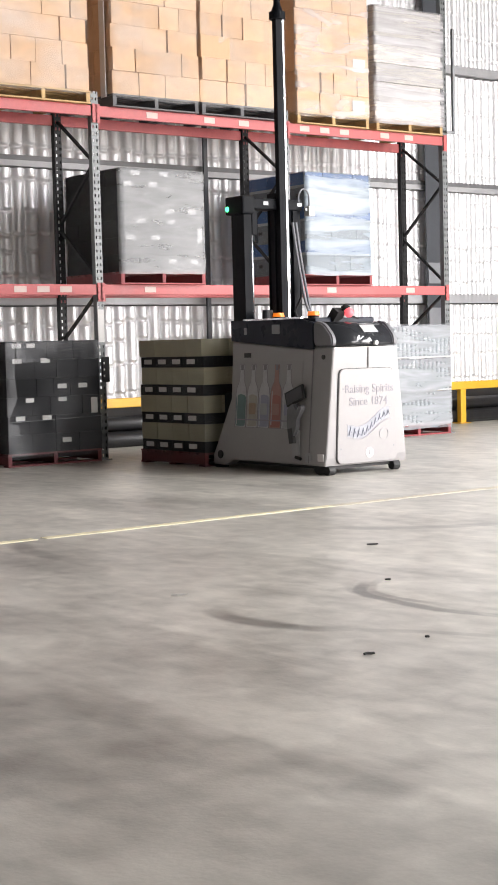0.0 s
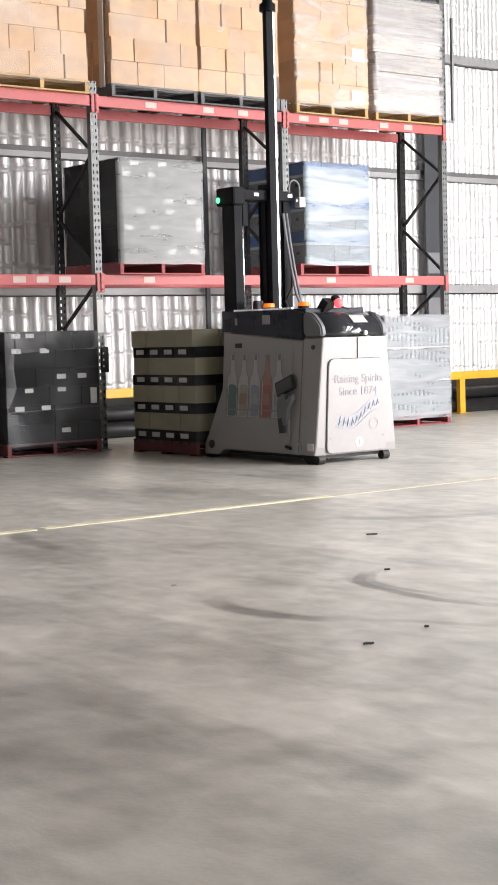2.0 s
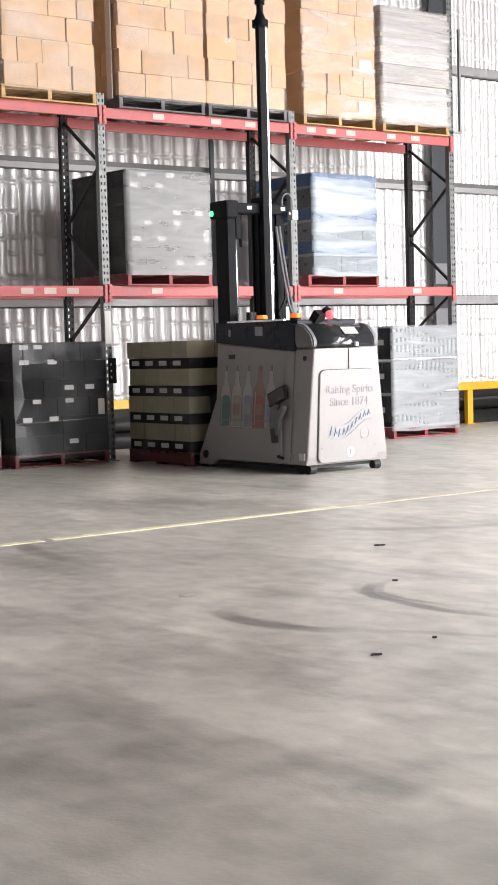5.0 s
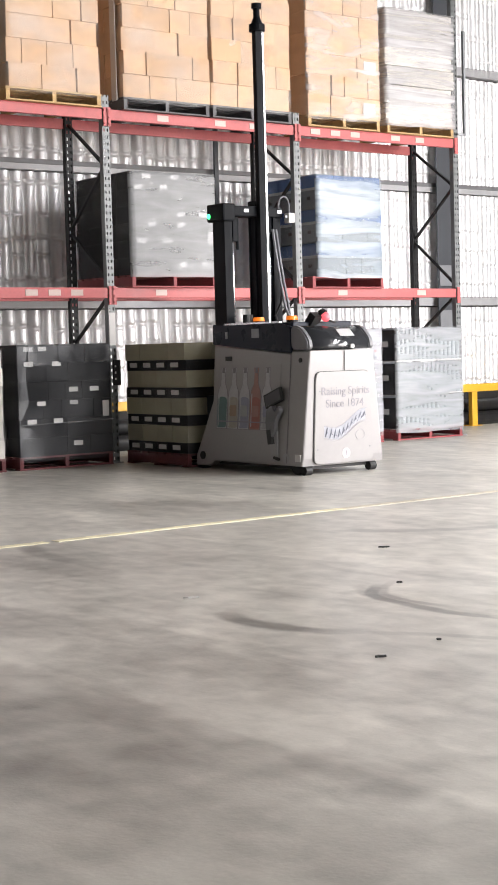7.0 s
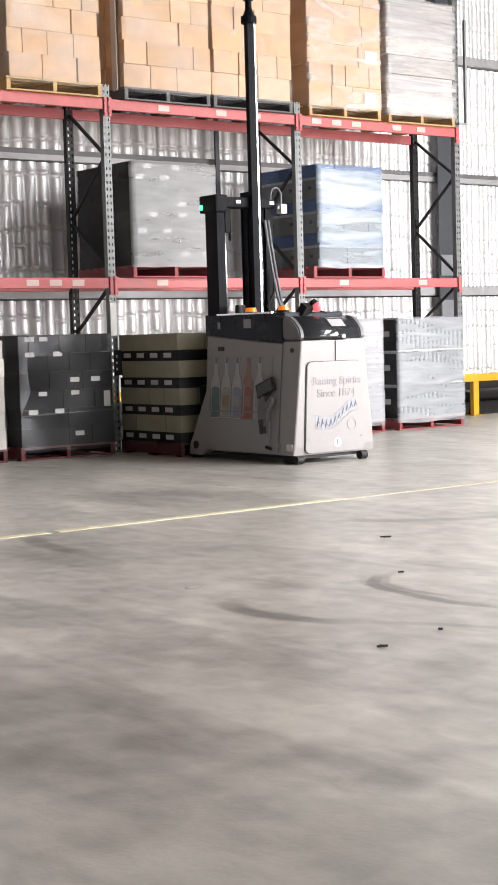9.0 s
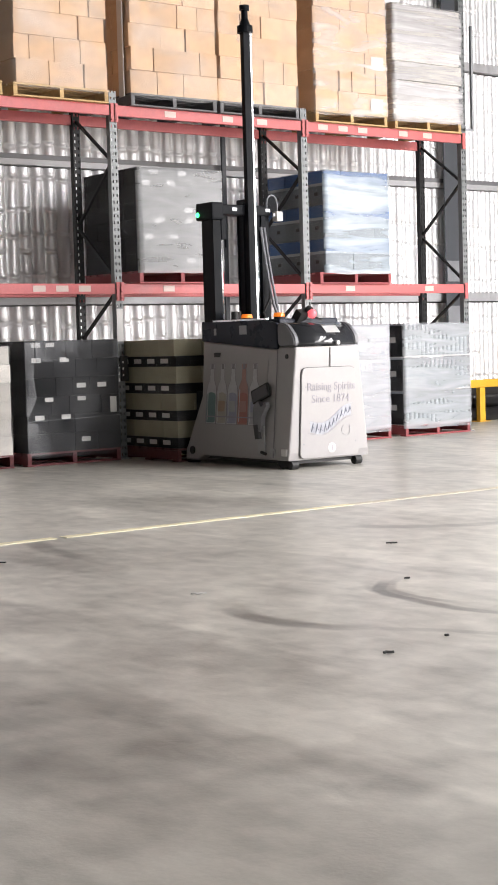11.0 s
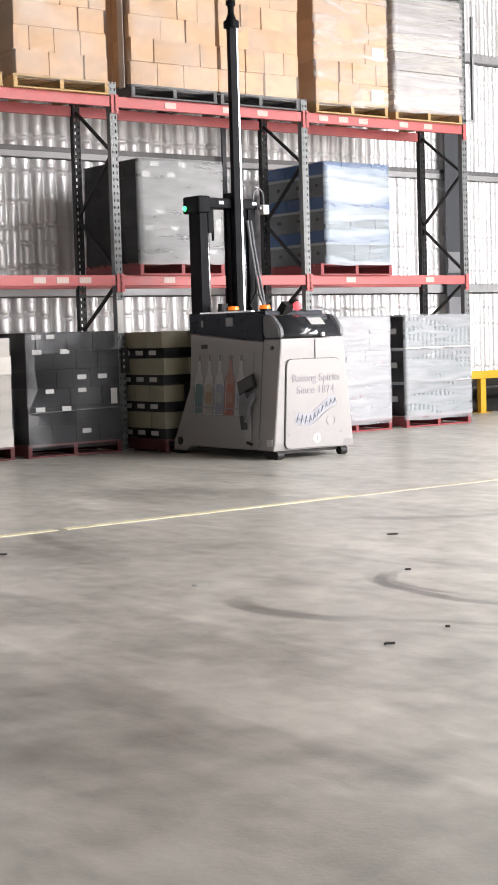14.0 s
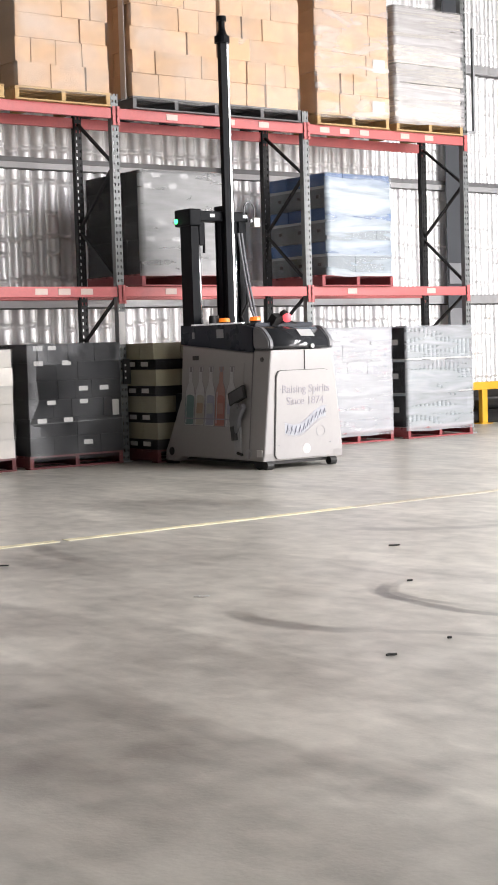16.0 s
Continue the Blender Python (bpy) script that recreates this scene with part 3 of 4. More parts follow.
def pallet(material_name, label):
    g = thing("pallet", label, "pallet", "pallets")
    m = M[material_name]
    deck = finish("deck_board", boxed(-PW / 2, PW / 2, -0.055, 0.055, 0, 0.02, 0.003), m)
    base = finish("bottom_board", boxed(-PW / 2, PW / 2, -0.055, 0.055, 0, 0.018, 0.003), m)
    bear = finish("bearer", boxed(-0.024, 0.024, -PW / 2 + 0.004, PW / 2 - 0.004, 0, PH - 0.041, 0.003), m)
    for i in range(8):
        part("deck_board", deck, None, g, at=(0, -PW / 2 + 0.055 + i * (PW - 0.11) / 7, PH - 0.02))
    for y in (-PW / 2 + 0.055, 0, PW / 2 - 0.055):
        part("bottom_board", base, None, g, at=(0, y, 0))
    for x in (-PW / 2 + 0.028, 0, PW / 2 - 0.028):
        part("bearer", bear, None, g, at=(x, 0, 0.0195))
    return g


def put(ob, x, y, z, turn=0.0):
    ob.matrix_basis = pose(x, y, z, 0, 0, turn)
    return ob


FRONT = -0.08
MIDY = FRONT + PW / 2
# left-hand and carried pallets: the red is darkened to stand for shade
dim0 = put(pallet("wood_dim", "red wooden pallet, coloured dark for shade, under a wrapped load"), -0.67, MIDY, 0)
copy_thing(dim0, pose(-1.98, MIDY + 0.02, 0))
red0 = put(pallet("wood_red", "red painted wooden pallet under a wrapped load"), 3.355, MIDY, 0)
wood0 = put(pallet("wood", "raw timber pallet on the upper rack beams"), -0.675, MIDY, HI + BEAM / 2)
for x, z, dy in ((4.775, 0, 0.02), (0.81, LO + BEAM / 2, 0.0), (3.42, LO + BEAM / 2, 0.01)):
    copy_thing(red0, pose(x, MIDY + dy, z, 0, 0, random.uniform(-0.5, 0.5)))
for x in (-1.96, 3.40, 4.69):
    copy_thing(wood0, pose(x, MIDY, HI + BEAM / 2, 0, 0, random.uniform(-0.5, 0.5)))
black0 = put(pallet("pallet_grey", "weathered dark grey pallet on the upper rack beams"), 0.775, MIDY, HI + BEAM / 2)
copy_thing(black0, pose(1.985, MIDY, HI + BEAM / 2))
agv_pallet = copy_thing(dim0, pose(0, 0, 0))
tagged(agv_pallet, "red painted wooden pallet, coloured dark for shade, carried on the truck's forks")

# ---- palletised goods ----
CARTON = {}


def carton_mesh(w, d, h, material_name):
    key = (round(w, 3), round(d, 3), round(h, 3), material_name)
    if key not in CARTON:
        bm = boxed(-w / 2, w / 2, -d / 2, d / 2, 0, h, 0.003)
        CARTON[key] = finish("carton", bm, M[material_name])
    return CARTON[key]


def stack(name, label, size, layers, palette, seed, gap=0.006, jitter=0.008, wide=0.006, seam=0.002, group="palletised loads"):
    """Cartons in bond round the four faces of a load, local origin at the middle of its base.
    layers: rows of (height, cartons across the front, cartons along the side); palette: layer index to material."""
    rng = random.Random(seed)
    w, d = size
    g = thing(name, label, "carton stack", group)
    z = 0.0
    for k, (h, nx, ny) in enumerate(layers):
        # uneven widths: every carton of a row is one of two lengths
        cut = [rng.choice((1.0, 1.0, 0.74, 1.3)) if nx > 2 else 1.0 for _ in range(nx)]
        tot = sum(cut)
        depth = d / ny
        ox, oy = rng.uniform(-jitter, jitter), rng.uniform(-jitter, jitter)
        x = -w / 2
        for i in range(nx):
            cw = w * cut[i] / tot
            for j in range(ny):
                if 0 < i < nx - 1 and 0 < j < ny - 1:
                    continue
                me = carton_mesh(cw - gap - rng.choice((0, 0, wide)), depth - gap, h - seam, palette(k, rng))
                part("carton", me, None, g, at=(x + cw / 2 + ox + rng.uniform(-1, 1) * jitter * 0.4, -d / 2 + depth * (j + 0.5) + oy + rng.uniform(-1, 1) * jitter * 0.6, z))
            x += cw
        z += h
    return g, z


def wrap(parent, size, height, material_name, seed, low=-0.05, label="stretch film", amp=0.006, sag=0.012, wavy_foot=0.02, flank=""):
    """A thin wrinkled skin of stretch film round a load, drawn in at its layers. flank: clearer film for the x faces,
    which get no painted glare.
    """
    rng = random.Random(seed)
    w, d = size[0] / 2 + sag + amp, size[1] / 2 + sag + amp
    ring = []
    n = 22
    c = 0.03
    for i in range(n + 1):
        ring.append((-w + c + (2 * w - 2 * c) * i / n, -d))
    for i in range(n + 1):
        ring.append((w, -d + c + (2 * d - 2 * c) * i / n))
    for i in range(n + 1):
        ring.append((w - c - (2 * w - 2 * c) * i / n, d))
    for i in range(n + 1):
        ring.append((-w, d - c - (2 * d - 2 * c) * i / n))
    nz = 30
    vs, fs = [], []
    for k in range(nz + 1):
        f = k / nz
        for i, (x, y) in enumerate(ring):
            foot = low + wavy_foot * noise.noise((x * 3, y * 3, seed))
            z = foot + (height - foot) * f
            q = amp * noise.noise((x * 4 + seed, y * 4, z * 7)) + amp * 0.8 * noise.noise((x * 9, y * 9 + seed, z * 22))
            r = math.hypot(x, y)
            vs.append((x * (1 + q / r), y * (1 + q / r), z))
    m = len(ring)
    for k in range(nz):
        for i in range(m):
            j = (i + 1) % m
            fs.append((k * m + i, k * m + j, (k + 1) * m + j, (k + 1) * m + i))
    fs.append(tuple(range(nz * m, nz * m + m)))
    me = bpy.data.meshes.new("stretch_wrap")
    me.from_pydata(vs, [], fs)
    me.materials.append(M[material_name])
    if flank:
        me.materials.append(M[flank])
    for p in me.polygons[:-1]:
        p.use_smooth = True
        if flank and abs(p.normal.x) > 0.8:
            p.material_index = 1
    ob = part("stretch_wrap", me, None, parent, label)
    return ob


def labels(parent, spots, size, face_y, material_name="label", name="paper_label"):
    """Paper labels on the front face (y = face_y), each a little crooked."""
    w, h = size
    for x, z in spots:
        bm = boxed(-w / 2, w / 2, -0.0015, 0.0015, -h / 2, h / 2)
        part(name, bm, M[material_name], parent, at=(x, face_y, z))


TOPZ = HI + BEAM / 2 + PH
LOZ = LO + BEAM / 2 + PH


def mono(m):
    return lambda k, rng: m


# upper level: brown cartons
brown = "brown cardboard cartons stacked in bond, wrapped in clear film"
for x, w, seed, hh in ((-0.675, 1.13, 3, 0.252), (0.775, 1.17, 5, 0.252), (1.975, 1.15, 8, 0.252), (3.40, 1.17, 13, 0.245)):
    g, top = stack("carton_load", brown, (w, 1.14), [(hh, rr, 3) for rr in (3, 4, 3, 4, 3, 4, 3)], mono("card"), seed, gap=0.0015, jitter=0.014, wide=0.024, seam=0.0005)
    put(g, x, FRONT + 0.57, TOPZ)
    wrap(g, (w, 1.14), top, "film_glare" if seed == 13 else "film", seed, label="clear stretch film", flank="film_thin")
    if x < 1 and x > 0:
        # a white upright strip on this load's x face
        part("edge_board", boxed(-w / 2 - 0.03, -w / 2 - 0.018, -0.48, -0.38, -0.03, top), M["white"], g, "white upright strip")
    if seed == 13:
        labels(g, ((0.40, 0.11), (0.42, 0.62)), (0.2, 0.16), -0.578)
g, top = stack("carton_load", "white cartons under creased milky stretch film", (1.17, 1.14), [(0.235, rr, 3) for rr in (1, 1, 1, 1, 1, 1)], mono("card_pale"), 21, jitter=0.015, seam=0.008)
put(g, 4.69, FRONT + 0.57, TOPZ)
wrap(g, (1.17, 1.14), top, "film_crease", 21, amp=0.014, label="creased milky stretch film")

# first level: charcoal cartons and blue cartons
g, top = stack("carton_load", "charcoal cartons wrapped in milky film on a red pallet", (1.15, 1.14), [(0.19, rr, 4) for rr in (4, 4, 4, 4, 4, 4)], mono("card_dark"), 31, gap=0.002, wide=0.002)
put(g, 0.81, FRONT + 0.57, LOZ)
wrap(g, (1.15, 1.14), top, "film_milky", 31, flank="film_thin", low=-0.02, label="milky stretch film")
CASE_LABELS = ((-0.47, 0.97), (-0.13, 0.97), (-0.36, 1.09), (0.02, 1.09), (0.10, 0.68), (0.40, 0.68), (-0.30, 0.56), (0.10, 0.56),
               (-0.45, 0.38), (-0.11, 0.38), (0.12, 0.12), (0.42, 0.12))
labels(g, CASE_LABELS, (0.11, 0.055), -0.580, "label_grey")
labels(g, ((0.50, 0.42),), (0.07, 0.15), -0.580, "label_grey")
g, top = stack("carton_load", "blue and grey cartons wrapped in pale film on a red pallet", (1.04, 1.14),
               [(0.255, 3, 3), (0.155, 3, 3)] * 3, lambda k, rng: "card_blue" if k % 2 else "card_bluepale", 41, seam=0.006)
for k in range(3):
    for j in (-0.42, -0.05, 0.33):
        part("hand_hole", boxed(-0.5285, -0.5235, j - 0.03, j + 0.03, 0.41 * k + 0.11, 0.41 * k + 0.15), M["groove"], g)
    part("tray_lid", boxed(-0.526, 0.526, -0.578, 0.576, 0.41 * k + 0.225, 0.41 * k + 0.257, 0.004), M["card_lid"], g, "pale tray edge")
put(g, 3.44, FRONT + 0.57, LOZ)
wrap(g, (1.04, 1.14), top, "film_blue", 43, flank="film_thin", low=-0.02, label="shiny stretch film with glare put into its pale cover", amp=0.012)

# floor level
g, top = stack("carton_load", "charcoal cartons in clear film standing on a red pallet", (1.15, 1.14), [(0.198, rr, 4) for rr in (4, 4, 4, 4, 4, 4)], mono("card_dark"), 51, gap=0.002, wide=0.002)
put(g, -0.67, FRONT + 0.57, PH)
wrap(g, (1.15, 1.14), top, "film_dark", 52, flank="film_thin", low=-0.05, label="shiny clear stretch film")
labels(g, ((-0.44, 0.98), (-0.1, 0.98), (-0.44, 1.14), (0.1, 0.70), (0.36, 0.70), (-0.42, 0.37), (-0.1, 0.37), (0.14, 0.12), (0.4, 0.12)), (0.11, 0.05), -0.5745)
labels(g, ((0.49, 0.48),), (0.08, 0.17), -0.590)
labels(g, ((-0.27, 1.14), (0.05, 1.14), (-0.30, 0.56), (0.10, 0.56)), (0.10, 0.045), -0.5745)


def film_fold(parent, outline, y, material_name="film_fold"):
    """A loose doubled flap of film on the front of a load, with its sheen put in as milky colour."""
    bm = prism(bmesh.new(), outline, "y", y - 0.002, y)
    part("film_flap", bm, M[material_name], parent, "doubled flap of stretch film with its sheen put into the colour")


film_fold(g, rounded([(-0.585, -0.03), (-0.585, 0.33), (-0.42, 0.30), (-0.24, 0.02), (-0.24, -0.03)], 0.03), -0.596)
film_fold(g, rounded([(-0.585, 0.34), (-0.585, 1.17), (-0.47, 1.17), (-0.49, 0.80), (-0.46, 0.58)], 0.03), -0.600)
# pale band over the upper layers: film sheen put in as a piece
film_fold(g, [(-0.46, 0.96), (-0.46, 1.18), (0.585, 1.18), (0.585, 0.99)], -0.603)
part("film_rope", bar(bmesh.new(), (-0.585, -0.599, 0.335), (0.585, -0.599, 0.36), 0.014, 0.008), M["film_rope"], g, "twisted rope of film round the load")
g, top = stack("carton_load", "cream and white cartons in film on a red pallet", (1.14, 1.14), [(0.19, rr, 3) for rr in (3, 4, 3, 4, 3, 4)], mono("card_pale"), 61)
put(g, -1.98, FRONT + 0.59, PH)
wrap(g, (1.14, 1.14), top, "film", 62, low=-0.03, label="clear stretch film")
g, top = stack("carton_load", "white printed cartons in milky film on a red pallet", (1.15, 1.14), [(0.215, rr, 3) for rr in (3, 3, 3, 3, 3, 3)], mono("card_white"), 71)
put(g, 3.355, FRONT + 0.57, PH)
rng = random.Random(77)
for k in range(6):
    for i in range(3):
        x, z = -0.575 + 0.383 * (i + 0.5), 0.215 * k
        for dx, dz, w, h in ((-0.09, 0.15, 0.05, 0.012), (-0.02, 0.13, 0.09, 0.010), (0.08, 0.15, 0.05, 0.03), (-0.06, 0.07, 0.12, 0.010), (0.07, 0.08, 0.04, 0.04)):
            tint = "print_pink" if rng.random() < 0.35 else "print_mist"
            part("printed_mark", boxed(x + dx - w / 2, x + dx + w / 2, -0.5775, -0.5735, z + dz - h / 2, z + dz + h / 2), M[tint], g)
wrap(g, (1.15, 1.14), top, "film_bottle", 72, flank="film_thin", low=-0.05, label="milky stretch film")


def bottle_load():
    """Trays of clear bottles, three tiers with dark dividers on the flanks."""
    g = thing("bottle_load", "clear glass bottles in three film-wrapped tiers on a red pallet", "bottle pallet", "palletised loads")
    n, r = 15, 0.036
    bm = bmesh.new()
    prof = ((r, 0.0), (r, 0.22), (r * 0.8, 0.27), (r * 0.42, 0.33), (r * 0.42, 0.40))
    rings = []
    for rad, z in prof:
        rings.append([bm.verts.new((rad * math.cos(a * math.pi / 5), rad * math.sin(a * math.pi / 5), z)) for a in range(10)])
    for a, b in zip(rings, rings[1:]):
        for i in range(10):
            bm.faces.new((a[i], a[(i + 1) % 10], b[(i + 1) % 10], b[i]))
    bm.faces.new(rings[-1])
    bottle = finish("bottle", bm, M["bottle_glass"], True)
    for k in range(3):
        z0 = k * 0.432
        part("tray", boxed(-0.575, 0.575, -0.57, 0.57, z0, z0 + 0.02), M["label"], g, "pale tray sheet")
        part("core", boxed(-0.56, 0.56, -0.47, 0.56, z0 + 0.021, z0 + 0.41), M["card_white"], g)
        for i in range(n):
            part("bottle", bottle, None, g, at=(-0.53 + i * 1.06 / (n - 1), -0.53, z0 + 0.021))
        part("side_board", boxed(-0.59, -0.578, -0.572, 0.57, z0 + 0.01, z0 + 0.415), M["card_dark"], g, "dark side board")
        part("side_label", boxed(-0.594, -0.5905, -0.42, -0.28, z0 + 0.19, z0 + 0.26), M["label"], g)
        part("tray_edge", boxed(-0.593, -0.5905, -0.57, 0.57, z0 + 0.405, z0 + 0.428), M["card_lid"], g, "pale tray edge")
    wrap(g, (1.18, 1.15), 1.30, "film_bottle", 81, flank="film_thin", low=-0.05, label="milky stretch film")
    return g


put(bottle_load(), 4.775, FRONT + 0.585, PH)

# the load on the truck's forks: tan cartons in dark trays
TR = "tan cartons in dark trays, wrapped in film, carried by the truck"
agv_load, top = stack("carton_load", TR, (1.14, 1.14), [(0.112, 3, 3), (0.178, 4, 4)] * 4, lambda k, rng: "card_tan" if k % 2 else "card_dark", 91)
for k in range(4):
    for j in range(4):
        part("tray_label", boxed(-0.5775, -0.5745, -0.44 + j * 0.26, -0.30 + j * 0.26, 0.035 + k * 0.29, 0.085 + k * 0.29), M["label"], agv_load)
wrap(agv_load, (1.14, 1.14), top, "film_thin", 93, low=-0.04, label="clear stretch film")

# ---- the automated stacker truck ----
# Built round the point of the floor below its middle line; y as it stands at 12.5 s.
CX = 0.64
for nm, c in (("print_green", (0.12, 0.20, 0.19)), ("print_cream", (0.36, 0.33, 0.28)), ("print_violet", (0.27, 0.28, 0.36)),
              ("print_red", (0.34, 0.13, 0.11)), ("print_rose", (0.36, 0.20, 0.17)), ("print_tan", (0.33, 0.24, 0.17)), ("print_line", (0.20, 0.19, 0.20)), ("print_clear", (0.46, 0.46, 0.47)), ("print_pale", (0.34, 0.34, 0.35))):
    M[nm] = mat(nm, c, 0.4, vary=0.2, scale=12)


def text_part(words, size, at, parent, material, name="letter", turn=(90, 0, 0)):
    cu = bpy.data.curves.new(name, "FONT")
    cu.body, cu.size, cu.extrude, cu.align_x, cu.align_y = words, size, 0.0015, "CENTER", "CENTER"
    tmp = new("tmp_text", cu)
    me = bpy.data.meshes.new_from_object(tmp.evaluated_get(bpy.context.evaluated_depsgraph_get()))
    bpy.data.objects.remove(tmp)
    bm = bmesh.new()
    bm.from_mesh(me)
    bmesh.ops.remove_doubles(bm, verts=bm.verts, dist=1e-5)
    pieces, seen = [], set()
    for v in bm.verts:
        if v in seen:
            continue
        island, todo = [], [v]
        seen.add(v)
        while todo:
            k = todo.pop()
            island.append(k)
            for e in k.link_edges:
                o = e.other_vert(k)
                if o not in seen:
                    seen.add(o)
                    todo.append(o)
        pieces.append((min(k.co.x for k in island), max(k.co.x for k in island), island))
    pieces.sort(key=lambda p: p[0])
    letters = []
    for lo, hi, island in pieces:
        # a dot stands over its stem
        if letters and lo < letters[-1][1] - 0.5 * (hi - lo):
            letters[-1][2].extend(island)
            letters[-1][1] = max(hi, letters[-1][1])
        else:
            letters.append([lo, hi, list(island)])
    for lo, hi, island in letters:
        inside = set(island)
        index = {v: i for i, v in enumerate(island)}
        one = bpy.data.meshes.new(name)
        one.from_pydata([v.co[:] for v in island], [], [[index[v] for v in f.verts] for f in bm.faces if f.verts[0] in inside])
        one.materials.append(material)
        part(name, one, None, parent).matrix_basis = pose(*at, *turn)
    bm.free()


def sphere(r):
    bm = bmesh.new()
    bmesh.ops.create_uvsphere(bm, u_segments=16, v_segments=10, radius=r)
    return bm


def bottle_outline(h, w):
    prof = ((0.5, 0), (0.5, 0.52), (0.42, 0.63), (0.2, 0.74), (0.17, 0.93), (0.21, 0.94), (0.21, 1.0))
    return [(-a * w, b * h) for a, b in prof] + [(a * w, b * h) for a, b in reversed(prof)]


def stacker():
    g = thing("stacker_truck", "white automated pallet stacker truck with a tall black mast", "forklift", at=(CX, 0, 0))
    # lower shell: flanks with a slanted tail and a low arch between the wheels
    flank = [(-2.60, 0.085), (-2.615, 0.16), (-2.645, 1.19), (-2.37, 1.195), (-2.37, 1.17), (-1.11, 1.268), (-1.12, 0.70), (-0.92, 0.25),
             (-0.865, 0.14), (-0.862, 0.03), (-1.09, 0.03), (-1.20, 0.085)]
    bm = prism(bmesh.new(), flank, "x", -0.5, 0.55)
    for v in bm.verts:
        v.co.x *= 1.0 - (0.20 if v.co.x < 0 else 0.255) * min(1, max(0, (v.co.z - 0.05) / 1.15))
    es = [e for e in bm.edges if e.verts[0].co.x * e.verts[1].co.x > 0]
    bmesh.ops.bevel(bm, geom=es, offset=0.022, segments=3, affect="EDGES", profile=0.6)
    part("body", bm, M["shell"], g, "white painted steel shell")
    # front door panel, proud of the shell, with rounded top corners
    lean = math.degrees(math.atan2(0.03, 1.03))
    tilt = pose(0, -2.6125, 0, lean, 0, 0)
    bm = prism(bmesh.new(), rounded([(-0.365, 0.10), (0.40, 0.10), (0.345, 0.985), (-0.335, 0.985)], 0.07), "y", -0.014, 0.0)
    rim = [e for e in bm.edges if abs(e.verts[0].co.y + 0.014) < 1e-4 and abs(e.verts[1].co.y + 0.014) < 1e-4]
    bmesh.ops.bevel(bm, geom=rim, offset=0.004, segments=2, affect="EDGES")
    front = part("front_panel", bm, M["shell"], g, "white front service panel")
    front.matrix_basis = tilt
    # dark joint round the panel, widened at left and top to stand for shade
    bm = prism(bmesh.new(), rounded([(-0.373, 0.099), (0.4005, 0.099), (0.3455, 0.990), (-0.343, 0.990)], 0.07), "y", -0.006, 0.0)
    part("panel_gap", bm, M["groove"], g).matrix_basis = tilt
    part("panel_gap", boxed(0.028, 0.034, -0.006, 0.0, 0.992, 1.185), M["groove"], g).matrix_basis = tilt
    for x, z in ((-0.29, 0.80), (0.31, 0.80), (-0.32, 0.24), (0.35, 0.24)):
        part("bolt", rod(bmesh.new(), (x, -0.017, z), (x, -0.010, z), 0.008, 8), M["steel"], front)
    # lettering and an emblem of plain wavy shapes
    text_part("Raising Spirits", 0.112, (0.035, -0.0158, 0.795), front, M["print"])
    text_part("Since 1874", 0.112, (0.025, -0.0158, 0.675), front, M["print"])

    def wave(u):
        return 0.385 + 0.14 * u + 0.045 * math.sin(u * 6.0 + 2.6)
    # a slanting wavy ribbon filled with illegible slanted strokes
    pale = []
    for i in range(25):
        u = i / 24
        pale.append((-0.24 + 0.53 * u, wave(u) - 0.055))
    for i in range(25):
        u = 1 - i / 24
        pale.append((-0.24 + 0.53 * u, wave(u) + 0.055))
    emblem = part("emblem", prism(bmesh.new(), pale, "y", -0.0152, -0.0142), M["print_ribbon"], front, "pale blue wavy ribbon emblem")
    rng = random.Random(4)
    for i in range(10):
        u = 0.05 + 0.9 * i / 9
        x, z, h = -0.24 + 0.53 * u, wave(u), 0.085 - 0.03 * u
        bm = bmesh.new()
        bar(bm, (x - 0.010, -0.0158, z - h / 2), (x + 0.012, -0.0158, z + h / 2), 0.014, 0.001)
        bar(bm, (x + 0.010, -0.0158, z + h * rng.uniform(-0.1, 0.4)), (x + 0.030, -0.0158, z - h * rng.uniform(0.2, 0.5)), 0.009, 0.001)
        part("stroke", bm, M["print_blue"], emblem)
    for s in (-1, 1):
        bm = bmesh.new()
        for i in range(24):
            u, w = i / 24, (i + 1) / 24
            bar(bm, (-0.26 + 0.58 * u, -0.0158, wave(u) + s * 0.062), (-0.26 + 0.58 * w, -0.0158, wave(w) + s * 0.062), 0.010 if s < 0 else 0.005, 0.001)
        part("emblem_band", bm, M["print_blue"], emblem)
    ring = bmesh.new()
    for i in range(20):
        a, c = i * math.pi / 10, (i + 1) * math.pi / 10
        bar(ring, (0.22 + 0.055 * math.cos(a), -0.0150, 0.36 + 0.055 * math.sin(a)), (0.22 + 0.055 * math.cos(c), -0.0150, 0.36 + 0.055 * math.sin(c)), 0.004, 0.001)
    part("seal", ring, M["print_ribbon"], front, "faint round printed seal")
    part("number_disc", rod(bmesh.new(), (0.04, -0.0165, 0.19), (0.04, -0.014, 0.19), 0.05, 24), M["white"], front, "white round number sticker")
    text_part("1", 0.075, (0.04, -0.0182, 0.19), front, M["print"])
    # dark upper panels on the flanks and rounded corner caps
    for s in (-1, 1):
        xo = 0.410 if s < 0 else 0.412
        xa, xb = sorted((s * xo, s * 0.375))
        bm = prism(bmesh.new(), [(-2.372, 1.174), (-2.372, 1.43), (-2.2, 1.46), (-1.10, 1.477), (-1.10, 1.272)], "x", xa, xb)
        bmesh.ops.bevel(bm, geom=list(bm.edges), offset=0.006, segments=2, affect="EDGES")
        p = part("upper_panel", bm, M["dark"], g, "glossy black upper panel")
